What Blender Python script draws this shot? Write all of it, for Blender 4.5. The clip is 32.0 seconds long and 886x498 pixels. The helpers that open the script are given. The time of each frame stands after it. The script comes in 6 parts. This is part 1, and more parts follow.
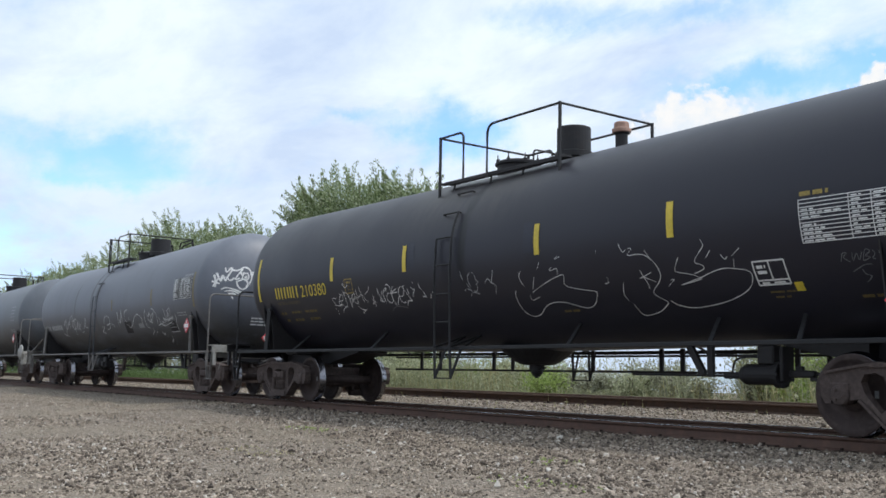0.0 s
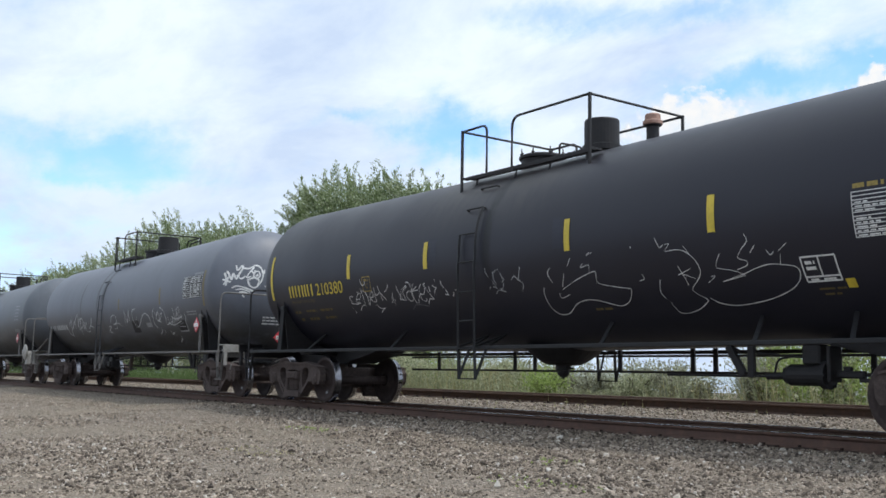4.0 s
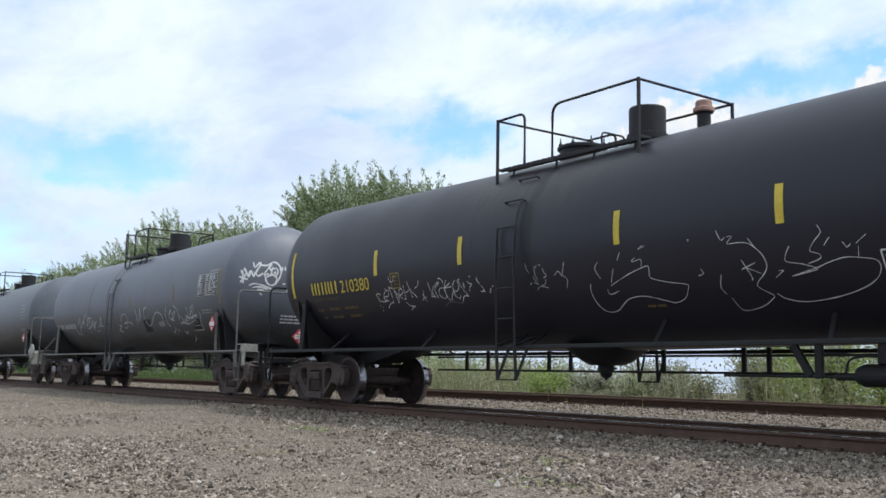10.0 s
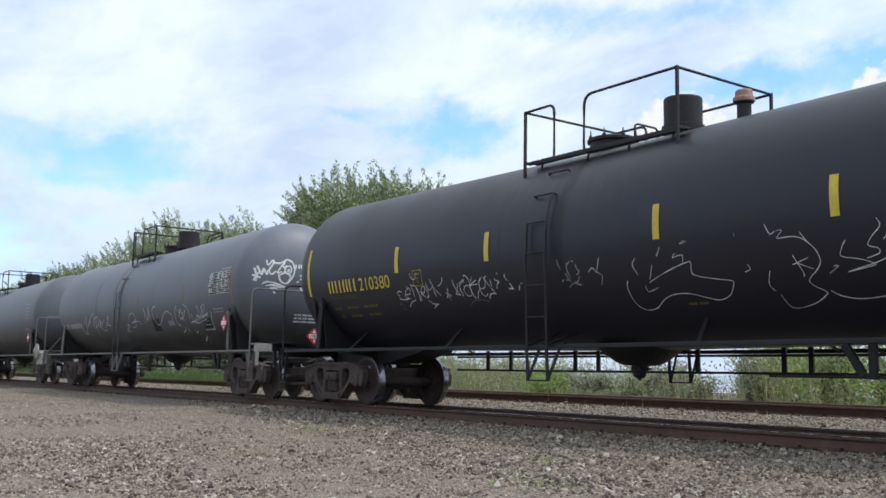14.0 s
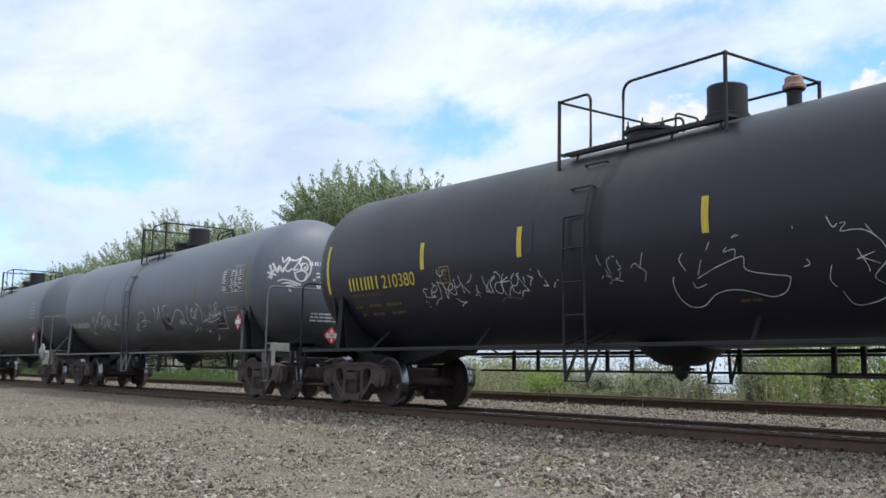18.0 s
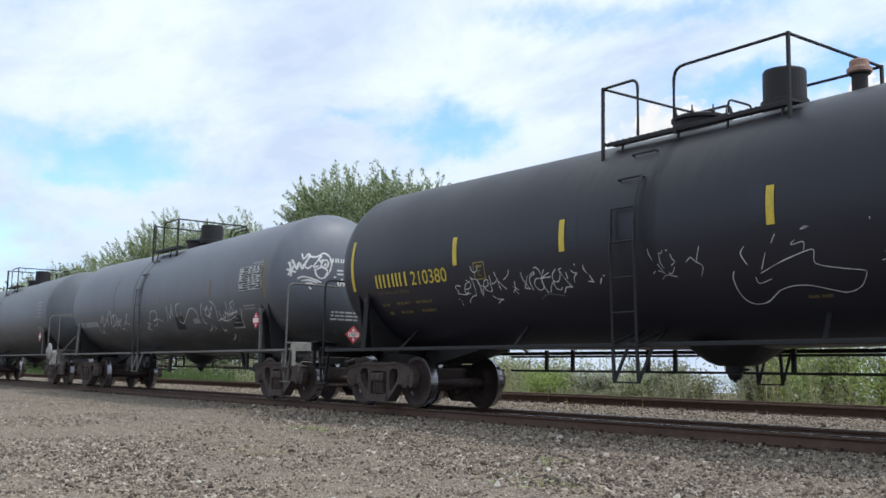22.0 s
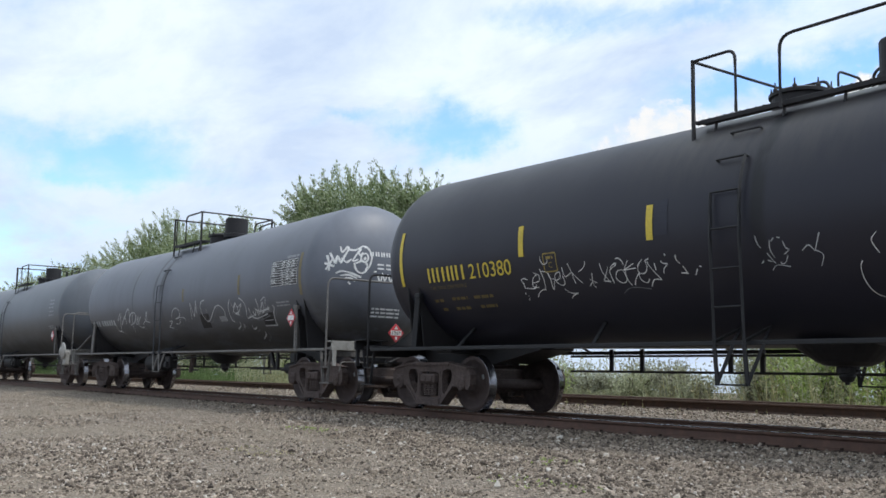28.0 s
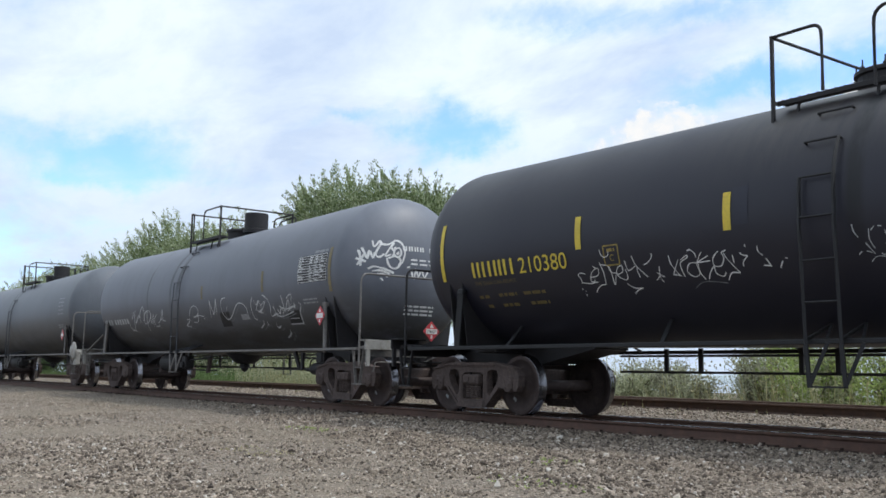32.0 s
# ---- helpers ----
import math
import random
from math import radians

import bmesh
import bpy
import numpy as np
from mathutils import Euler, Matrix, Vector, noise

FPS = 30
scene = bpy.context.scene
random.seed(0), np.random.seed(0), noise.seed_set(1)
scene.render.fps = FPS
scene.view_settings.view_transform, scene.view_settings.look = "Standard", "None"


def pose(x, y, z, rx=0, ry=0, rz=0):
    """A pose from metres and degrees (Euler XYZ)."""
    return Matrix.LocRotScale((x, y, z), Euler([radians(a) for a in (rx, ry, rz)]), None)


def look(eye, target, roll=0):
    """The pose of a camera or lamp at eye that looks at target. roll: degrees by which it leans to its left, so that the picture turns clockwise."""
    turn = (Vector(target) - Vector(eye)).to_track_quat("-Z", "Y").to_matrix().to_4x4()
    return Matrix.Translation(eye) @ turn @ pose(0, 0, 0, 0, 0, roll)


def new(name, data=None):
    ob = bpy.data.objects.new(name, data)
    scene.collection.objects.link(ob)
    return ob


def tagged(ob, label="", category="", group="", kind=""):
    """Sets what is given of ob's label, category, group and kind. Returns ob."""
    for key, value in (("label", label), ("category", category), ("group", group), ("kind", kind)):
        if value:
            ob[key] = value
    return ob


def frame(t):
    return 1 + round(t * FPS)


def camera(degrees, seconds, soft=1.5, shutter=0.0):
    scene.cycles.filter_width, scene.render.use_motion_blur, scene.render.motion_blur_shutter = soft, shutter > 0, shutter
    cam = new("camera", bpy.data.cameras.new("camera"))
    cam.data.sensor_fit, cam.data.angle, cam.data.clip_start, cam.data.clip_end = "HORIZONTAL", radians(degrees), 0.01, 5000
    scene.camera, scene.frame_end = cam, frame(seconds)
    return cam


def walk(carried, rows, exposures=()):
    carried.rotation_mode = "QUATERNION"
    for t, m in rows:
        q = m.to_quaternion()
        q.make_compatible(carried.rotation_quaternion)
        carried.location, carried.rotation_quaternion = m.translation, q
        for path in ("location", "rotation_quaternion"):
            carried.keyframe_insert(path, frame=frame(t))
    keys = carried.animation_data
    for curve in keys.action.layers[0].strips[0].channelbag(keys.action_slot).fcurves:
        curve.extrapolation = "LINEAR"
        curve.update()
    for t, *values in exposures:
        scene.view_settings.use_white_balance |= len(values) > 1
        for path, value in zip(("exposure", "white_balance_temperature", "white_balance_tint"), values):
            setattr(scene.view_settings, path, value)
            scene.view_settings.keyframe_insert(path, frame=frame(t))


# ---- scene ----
cam = camera(48.22, 32.0, soft=1.6)
EYE = Vector((0.0, 0.0, 0.590))
AIM = EYE + Vector((-0.80120, 0.58492, 0.12629))
walk(cam, [(0.0, look(EYE, AIM, 1.082)), (32.0, look(EYE, AIM, 1.082))])

# ---- world, sun, exposure ----
SUN_TO = Vector((0.335, 0.355, 0.873)).normalized()


def make_world():
    w = bpy.data.worlds.new("sky_world")
    w.use_nodes = True
    scene.world = w
    nt = w.node_tree
    nt.nodes.clear()
    N = nt.nodes.new
    L = nt.links.new
    out = N("ShaderNodeOutputWorld")
    bg = N("ShaderNodeBackground")
    sky = N("ShaderNodeTexSky")
    sky.sky_type = "NISHITA"
    sky.sun_disc = False
    sky.sun_elevation = math.asin(SUN_TO.z)
    sky.sun_rotation = math.atan2(SUN_TO.x, SUN_TO.y)
    sky.air_density, sky.dust_density, sky.ozone_density = 1.0, 0.6, 1.5
    co = N("ShaderNodeTexCoord")
    sep = N("ShaderNodeSeparateXYZ")
    L(co.outputs["Generated"], sep.inputs[0])

    def m(op, a, b=None, c=None, clamp=False):
        n = N("ShaderNodeMath")
        n.operation, n.use_clamp = op, clamp
        for i, v in enumerate((a, b, c)):
            if v is None:
                continue
            if isinstance(v, (int, float)):
                n.inputs[i].default_value = v
            else:
                L(v, n.inputs[i])
        return n.outputs[0]

    # clouds lie in a flat layer: project the view direction on a plane overhead
    zz = m("ADD", m("MAXIMUM", sep.outputs["Z"], 0.0), 0.16)
    px, py = m("DIVIDE", sep.outputs["X"], zz), m("DIVIDE", sep.outputs["Y"], zz)
    comb = N("ShaderNodeCombineXYZ")
    L(px, comb.inputs[0])
    L(py, comb.inputs[1])

    def noise_tex(scale, detail, rough, offset, dist=0.0):
        mp = N("ShaderNodeMapping")
        mp.inputs["Location"].default_value = offset
        mp.inputs["Rotation"].default_value = (0, 0, radians(28))
        mp.inputs["Scale"].default_value = (1.0, 1.6, 1.0)
        L(comb.outputs[0], mp.inputs[0])
        n = N("ShaderNodeTexNoise")
        n.inputs["Scale"].default_value = scale
        n.inputs["Detail"].default_value = detail
        n.inputs["Roughness"].default_value = rough
        n.inputs["Distortion"].default_value = dist
        L(mp.outputs[0], n.inputs["Vector"])
        return n.outputs["Fac"]

    big = noise_tex(0.75, 8, 0.55, CLOUD_OFFSET, 0.4)
    fine = noise_tex(3.0, 8, 0.62, (4.1, 2.2, 0.0), 0.2)
    f = m("ADD", m("MULTIPLY", big, 0.5), m("MULTIPLY", fine, 0.5))
    # gaps in the cloud sheet: bearing, height, half width, half height, depth
    warp = N("ShaderNodeTexNoise")
    warp.inputs["Scale"].default_value = 9.0
    warp.inputs["Detail"].default_value = 6
    warp.inputs["Roughness"].default_value = 0.62
    L(co.outputs["Generated"], warp.inputs["Vector"])
    wsep = N("ShaderNodeSeparateXYZ")
    L(warp.outputs["Color"], wsep.inputs[0])
    az = m("ADD", m("ARCTAN2", sep.outputs["Y"], m("MULTIPLY", sep.outputs["X"], -1.0)), m("MULTIPLY", m("SUBTRACT", wsep.outputs["X"], 0.5), 0.22))
    el = m("ADD", m("ARCSINE", sep.outputs["Z"]), m("MULTIPLY", m("SUBTRACT", wsep.outputs["Y"], 0.5), 0.10))
    gap = None
    for a0, e0, wa, we, depth in CLOUD_GAPS:
        da, de = m("DIVIDE", m("SUBTRACT", az, a0), wa), m("DIVIDE", m("SUBTRACT", el, e0), we)
        q = m("MULTIPLY", m("EXPONENT", m("MULTIPLY", m("ADD", m("MULTIPLY", da, da), m("MULTIPLY", de, de)), -1.0)), depth)
        gap = q if gap is None else m("ADD", gap, q)
    f = m("SUBTRACT", m("ADD", f, 0.10), m("MULTIPLY", gap, 0.40))
    cover = N("ShaderNodeMapRange")
    cover.interpolation_type = "SMOOTHSTEP"
    cover.inputs["From Min"].default_value = 0.20
    cover.inputs["From Max"].default_value = 0.62
    L(f, cover.inputs["Value"])
    # the air near the horizon is milky
    low = N("ShaderNodeMapRange")
    low.inputs["From Min"].default_value = 0.02
    low.inputs["From Max"].default_value = 0.20
    low.inputs["To Min"].default_value = 0.55
    low.inputs["To Max"].default_value = 0.0
    L(sep.outputs["Z"], low.inputs["Value"])
    mask = m("MAXIMUM", cover.outputs[0], low.outputs[0], clamp=True)
    shade = noise_tex(1.6, 6, 0.6, (9.0, 1.0, 0.0), 0.3)
    ramp = N("ShaderNodeMapRange")
    ramp.inputs["From Min"].default_value = 0.33
    ramp.inputs["From Max"].default_value = 0.60
    L(shade, ramp.inputs["Value"])
    cl = N("ShaderNodeMix")
    cl.data_type = "RGBA"
    cl.inputs["A"].default_value = (*CLOUD_DIM, 1.0)
    cl.inputs["B"].default_value = (*CLOUD_BRIGHT, 1.0)
    # far cloud is seen through more blue air
    haze = N("ShaderNodeMapRange")
    haze.inputs["From Min"].default_value, haze.inputs["From Max"].default_value = 0.06, 0.28
    haze.inputs["To Min"].default_value, haze.inputs["To Max"].default_value = 0.30, 1.0
    L(sep.outputs["Z"], haze.inputs["Value"])
    L(m("MULTIPLY", ramp.outputs[0], haze.outputs[0]), cl.inputs["Factor"])
    # thin cloud is brightest round the sun
    dot = N("ShaderNodeVectorMath")
    dot.operation = "DOT_PRODUCT"
    L(co.outputs["Generated"], dot.inputs[0])
    dot.inputs[1].default_value = SUN_TO
    glow = N("ShaderNodeMapRange")
    glow.interpolation_type = "SMOOTHSTEP"
    glow.inputs["From Min"].default_value, glow.inputs["From Max"].default_value = 0.62, 1.0
    glow.inputs["To Min"].default_value, glow.inputs["To Max"].default_value = 1.0, 2.6
    L(dot.outputs["Value"], glow.inputs["Value"])
    lit = N("ShaderNodeVectorMath")
    lit.operation = "SCALE"
    L(cl.outputs["Result"], lit.inputs[0])
    L(glow.outputs[0], lit.inputs["Scale"])
    sk = N("ShaderNodeVectorMath")
    sk.operation = "MULTIPLY"
    L(sky.outputs[0], sk.inputs[0])
    sk.inputs[1].default_value = SKY_GAIN
    mix = N("ShaderNodeMix")
    mix.data_type = "RGBA"
    L(mask, mix.inputs["Factor"])
    L(sk.outputs[0], mix.inputs["A"])
    L(lit.outputs[0], mix.inputs["B"])
    L(mix.outputs["Result"], bg.inputs["Color"])
    bg.inputs["Strength"].default_value = 0.1
    L(bg.outputs[0], out.inputs[0])


CLOUD_GAPS = ((0.301, 0.211, 0.097, 0.022, 0.75), (0.366, 0.185, 0.074, 0.015, 0.50), (0.644, 0.244, 0.057, 0.024, 1.00), (0.544, 0.252, 0.040, 0.009, 0.60), (0.754, 0.349, 0.086, 0.021, 0.66), (0.891, 0.357, 0.069, 0.013, 0.50), (0.944, 0.289, 0.097, 0.015, 0.76), (1.027, 0.300, 0.063, 0.019, 0.52), (0.212, 0.114, 0.063, 0.034, 0.55), (0.267, 0.182, 0.034, 0.011, 0.40))
CLOUD_OFFSET = (0.6, 0.0, 0.0)
CLOUD_DIM, CLOUD_BRIGHT, SKY_GAIN = (6.3, 7.6, 9.75), (9.1, 10.2, 11.1), (1.80, 2.24, 2.74)
make_world()
sun = new("sun", bpy.data.lights.new("sun", "SUN"))
sun.data.energy, sun.data.angle, sun.data.color = 1.9, radians(3), (1.0, 0.955, 0.88)
sun.matrix_world = look(SUN_TO * 60, (0, 0, 0))
scene.view_settings.exposure = 0.0


# ---- materials ----
class Mat:
    """A node material under construction."""

    def __init__(self, name, rough=0.6, metal=0.0, spec=0.5):
        self.m = bpy.data.materials.new(name)
        self.m.use_nodes = True
        self.nt = self.m.node_tree
        self.b = self.nt.nodes["Principled BSDF"]
        self.b.inputs["Roughness"].default_value = rough
        self.b.inputs["Metallic"].default_value = metal
        self.b.inputs["Specular IOR Level"].default_value = spec
        self.co = self.nt.nodes.new("ShaderNodeTexCoord")

    def n(self, kind):
        return self.nt.nodes.new(kind)

    def link(self, a, b):
        self.nt.links.new(a, b)

    def noise(self, scale, detail=5, rough=0.6, stretch=(1, 1, 1), dist=0.0):
        mp = self.n("ShaderNodeMapping")
        mp.inputs["Scale"].default_value = stretch
        self.link(self.co.outputs["Object"], mp.inputs[0])
        t = self.n("ShaderNodeTexNoise")
        t.inputs["Scale"].default_value = scale
        t.inputs["Detail"].default_value = detail
        t.inputs["Roughness"].default_value = rough
        t.inputs["Distortion"].default_value = dist
        self.link(mp.outputs[0], t.inputs["Vector"])
        return t.outputs["Fac"]

    def voronoi(self, scale, feature="F1", out="Distance", rand=1.0):
        t = self.n("ShaderNodeTexVoronoi")
        t.feature = feature
        t.inputs["Scale"].default_value = scale
        t.inputs["Randomness"].default_value = rand
        self.link(self.co.outputs["Object"], t.inputs["Vector"])
        return t.outputs[out]

    def ramp(self, fac, stops):
        r = self.n("ShaderNodeValToRGB")
        el = r.color_ramp.elements
        while len(el) < len(stops):
            el.new(0.5)
        for e, (p, c) in zip(el, stops):
            e.position = p
            e.color = (*c, 1.0)
        self.link(fac, r.inputs[0])
        return r.outputs["Color"]

    def mix(self, fac, a, b, mode="MIX"):
        x = self.n("ShaderNodeMix")
        x.data_type = "RGBA"
        x.blend_type = mode
        for key, v in (("Factor", fac), ("A", a), ("B", b)):
            if isinstance(v, (int, float)):
                x.inputs[key].default_value = v
            elif isinstance(v, tuple):
                x.inputs[key].default_value = (*v, 1.0)
            else:
                self.link(v, x.inputs[key])
        return x.outputs["Result"]

    def fac(self, v, lo, hi, a=0.0, b=1.0):
        r = self.n("ShaderNodeMapRange")
        r.inputs["From Min"].default_value, r.inputs["From Max"].default_value = lo, hi
        r.inputs["To Min"].default_value, r.inputs["To Max"].default_value = a, b
        self.link(v, r.inputs["Value"])
        return r.outputs[0]

    def color(self, v):
        if isinstance(v, tuple):
            self.b.inputs["Base Color"].default_value = (*v, 1.0)
        else:
            self.link(v, self.b.inputs["Base Color"])
        return self

    def rough(self, v):
        self.link(v, self.b.inputs["Roughness"])
        return self

    def bump(self, h, strength=0.3, dist=0.01):
        b = self.n("ShaderNodeBump")
        b.inputs["Strength"].default_value = strength
        b.inputs["Distance"].default_value = dist
        self.link(h, b.inputs["Height"])
        self.link(b.outputs[0], self.b.inputs["Normal"])
        return self

    def island(self):
        g = self.n("ShaderNodeNewGeometry")
        return g.outputs["Random Per Island"]

    def object_random(self):
        g = self.n("ShaderNodeObjectInfo")
        return g.outputs["Random"]


def tank_paint(name, base, dirt, fade, rough=0.42, dusty=False, strips_at=(), grime_shade=None):
    k = Mat(name, rough, 0.0, 0.36 if dusty else 0.42)
    streak = k.noise(2.2, 6, 0.6, (1.0, 1.0, 0.18))
    cloud = k.noise(0.8, 5, 0.6)
    fine = k.noise(60, 4, 0.7)
    c = k.mix(k.fac(cloud, 0.35, 0.7), base, fade)
    c = k.mix(k.fac(streak, 0.48, 0.75, 0.0, 0.22 if dusty else 0.3), c, dirt)
    c = k.mix(k.fac(fine, 0.5, 0.8, 0.0, 0.25), c, dirt)
    if dusty:
        # grey dust trodden and washed down beside the ladder and the walkway
        p = k.n("ShaderNodeSeparateXYZ")
        k.link(k.co.outputs["Object"], p.inputs[0])
        runs = k.noise(7.0, 6, 0.7, (1.0, 0.25, 0.25))
        d = k.mix(1.0, k.fac(p.outputs["Z"], 2.8, 3.7), k.fac(p.outputs["X"], 2.0, 0.6), "MULTIPLY")
        d = k.mix(1.0, d, k.fac(p.outputs["X"], -2.6, -1.2), "MULTIPLY")
        d = k.mix(1.0, d, k.fac(runs, 0.22, 0.60), "MULTIPLY")
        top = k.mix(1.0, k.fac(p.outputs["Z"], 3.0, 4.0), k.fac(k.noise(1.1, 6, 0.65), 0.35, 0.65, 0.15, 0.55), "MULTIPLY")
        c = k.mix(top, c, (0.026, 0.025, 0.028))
        c = k.mix(d, c, (0.050, 0.045, 0.043))
    if strips_at or grime_shade:
        p = k.n("ShaderNodeSeparateXYZ")
        k.link(k.co.outputs["Object"], p.inputs[0])
    for x, wide, dark in strips_at:
        # dark upright strips in the paint at given places along the shell
        a = k.n("ShaderNodeMath")
        a.operation = "ADD"
        a.inputs[1].default_value = -x
        k.link(p.outputs["X"], a.inputs[0])
        b = k.n("ShaderNodeMath")
        b.operation = "ABSOLUTE"
        k.link(a.outputs[0], b.inputs[0])
        dark_strip = k.mix(1.0, k.fac(b.outputs[0], wide, wide * 0.45), k.fac(k.noise(2.6, 5, 0.6, (2.0, 0.6, 0.6)), 0.30, 0.55), "MULTIPLY")
        dark_strip = k.mix(1.0, dark_strip, k.fac(p.outputs["Z"], 1.75, 2.5), "MULTIPLY")
        c = k.mix(dark_strip, c, dark)
    if grime_shade:
        # brown road grime in smears along the lower shell, its shade painted in too
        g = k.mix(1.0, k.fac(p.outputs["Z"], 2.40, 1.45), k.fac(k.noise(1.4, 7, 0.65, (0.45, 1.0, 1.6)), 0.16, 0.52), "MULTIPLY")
        c = k.mix(g, c, grime_shade)
    k.color(c)
    k.rough(k.fac(cloud, 0.3, 0.75, rough - 0.03, rough + 0.08))
    k.bump(k.noise(1.3, 3, 0.5), 0.07, 0.02)
    return k.m


def plain_worn(name, base, worn, rough=0.6, metal=0.0, scale=14.0, bump=0.2, spec=0.5):
    k = Mat(name, rough, metal, spec)
    a = k.noise(scale, 6, 0.65)
    b = k.noise(scale * 0.16, 4, 0.6)
    c = k.mix(k.fac(a, 0.45, 0.7), base, worn)
    c = k.mix(k.fac(b, 0.45, 0.75, 0.0, 0.5), c, tuple(x * 0.55 for x in base))
    k.color(c)
    k.rough(k.fac(a, 0.3, 0.7, rough - 0.1, min(1.0, rough + 0.12)))
    k.bump(a, bump, 0.004)
    return k.m


def gravel_mat():
    k = Mat("gravel_mat", 0.95, 0.0, 0.2)
    cell = k.voronoi(30.0, "F1", "Color")
    dist = k.voronoi(30.0, "F1", "Distance")
    joint = k.voronoi(30.0, "DISTANCE_TO_EDGE", "Distance")
    small = k.voronoi(75.0, "F1", "Distance")
    fine = k.voronoi(75.0, "DISTANCE_TO_EDGE", "Distance")
    big = k.noise(0.22, 5, 0.6)
    mid = k.noise(1.6, 5, 0.65)
    grey = k.ramp(cell, [(0.0, (0.108, 0.090, 0.072)), (0.45, (0.258, 0.214, 0.170)), (0.8, (0.382, 0.318, 0.252)), (1.0, (0.545, 0.468, 0.388))])
    tan = k.mix(k.fac(mid, 0.35, 0.7), (0.372, 0.306, 0.222), (0.250, 0.208, 0.154))
    c = k.mix(k.fac(big, 0.42, 0.62, 0.10, 0.62), grey, tan)
    # crevice shade of the finer grains, mixed into the colour
    c = k.mix(k.fac(fine, 0.0, 0.12, 0.55, 0.0), c, (0.063, 0.051, 0.046))
    # shade in the gaps between the stones, drawn as dark lines
    c = k.mix(k.fac(joint, 0.0, 0.14, 0.85, 0.0), c, (0.038, 0.030, 0.028))
    k.color(c)
    h = k.mix(0.35, dist, small)
    k.bump(h, 0.9, 0.03)
    return k.m


def stone_mat(name, dark, mid, light):
    k = Mat(name, 0.92, 0.0, 0.25)
    c = k.ramp(k.island(), [(0.0, dark), (0.28, tuple(0.6 * a + 0.4 * b for a, b in zip(dark, mid))), (0.60, mid), (0.93, light), (1.0, (0.56, 0.53, 0.48))])
    c = k.mix(k.fac(k.noise(90, 4, 0.7), 0.4, 0.75, 0.0, 0.5), c, tuple(x * 0.5 for x in mid))
    k.color(c)
    return k.m


def leaf_mat(name, a, b, c):
    k = Mat(name, 0.55, 0.0, 0.4)
    col = k.ramp(k.island(), [(0.0, a), (0.55, b), (1.0, c)])
    col = k.mix(k.fac(k.noise(0.5, 4, 0.6), 0.35, 0.7, 0.0, 0.45), col, a)
    k.color(col)
    k.b.inputs["Transmission Weight"].default_value = 0.0
    t = k.n("ShaderNodeBsdfTranslucent")
    k.link(col, t.inputs["Color"])
    mx = k.n("ShaderNodeMixShader")
    mx.inputs[0].default_value = 0.45
    k.link(k.b.outputs[0], mx.inputs[1])
    k.link(t.outputs[0], mx.inputs[2])
    k.link(mx.outputs[0], k.nt.nodes["Material Output"].inputs["Surface"])
    return k.m


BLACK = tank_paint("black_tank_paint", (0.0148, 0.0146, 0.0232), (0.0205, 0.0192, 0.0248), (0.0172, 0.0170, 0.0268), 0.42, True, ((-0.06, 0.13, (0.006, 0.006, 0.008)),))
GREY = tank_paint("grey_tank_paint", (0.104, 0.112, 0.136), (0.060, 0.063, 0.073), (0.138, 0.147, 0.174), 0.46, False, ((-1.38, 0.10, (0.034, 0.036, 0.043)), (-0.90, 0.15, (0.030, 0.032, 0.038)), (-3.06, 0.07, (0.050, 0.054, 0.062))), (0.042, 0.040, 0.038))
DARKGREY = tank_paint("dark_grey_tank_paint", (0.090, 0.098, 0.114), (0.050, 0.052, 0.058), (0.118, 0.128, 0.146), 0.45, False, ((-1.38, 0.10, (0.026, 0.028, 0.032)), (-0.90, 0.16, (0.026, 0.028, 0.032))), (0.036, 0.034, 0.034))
PATCH = plain_worn("bluish_touch_up_paint", (0.0185, 0.0195, 0.033), (0.024, 0.025, 0.038), 0.45, 0.0, 6.0, 0.03, 0.36)
FRAME_BLACK = plain_worn("black_frame_paint", (0.0150, 0.0140, 0.0160), (0.028, 0.025, 0.026), 0.6, 0.0, 14.0, 0.2, 0.35)
FRAME_GREY = plain_worn("weathered_grey_frame", (0.115, 0.107, 0.102), (0.185, 0.172, 0.160), 0.65)
GALV = plain_worn("pale_galvanised_steel", (0.36, 0.35, 0.33), (0.24, 0.225, 0.20), 0.6, 0.2)
CAST = plain_worn("dusty_cast_steel", (0.080, 0.062, 0.058), (0.135, 0.105, 0.095), 0.9, 0.0, 20.0, 0.4, 0.2)
WHEEL_STEEL = plain_worn("brown_black_wheel_steel", (0.056, 0.042, 0.040), (0.088, 0.068, 0.063), 0.65, 0.0, 12.0, 0.2, 0.15)
TREAD = plain_worn("polished_tread_steel", (0.27, 0.265, 0.285), (0.15, 0.145, 0.155), 0.2, 1.0, 6.0, 0.02)
RAIL_RUST = plain_worn("rusty_rail_steel", (0.085, 0.050, 0.034), (0.14, 0.080, 0.052), 0.85, 0.0, 9.0, 0.3)
# near track's copy of the rusty rail, darkened for the train's shade
RAIL_DARK = plain_worn("shaded_rail_steel", (0.082, 0.045, 0.033), (0.125, 0.071, 0.052), 0.8, 0.0, 9.0, 0.3)
TREAD_DARK = plain_worn("dull_brown_tread", (0.070, 0.062, 0.062), (0.11, 0.10, 0.10), 0.4, 0.6, 9.0, 0.05)
LADDER_BLACK = plain_worn("flat_black_ladder_paint", (0.0140, 0.0142, 0.0165), (0.024, 0.0235, 0.0245), 0.6, 0.0, 14.0, 0.2, 0.32)
SMALL = plain_worn("dim_small_print", (0.13, 0.096, 0.032), (0.075, 0.056, 0.026), 0.6, 0.0, 40.0, 0.05)
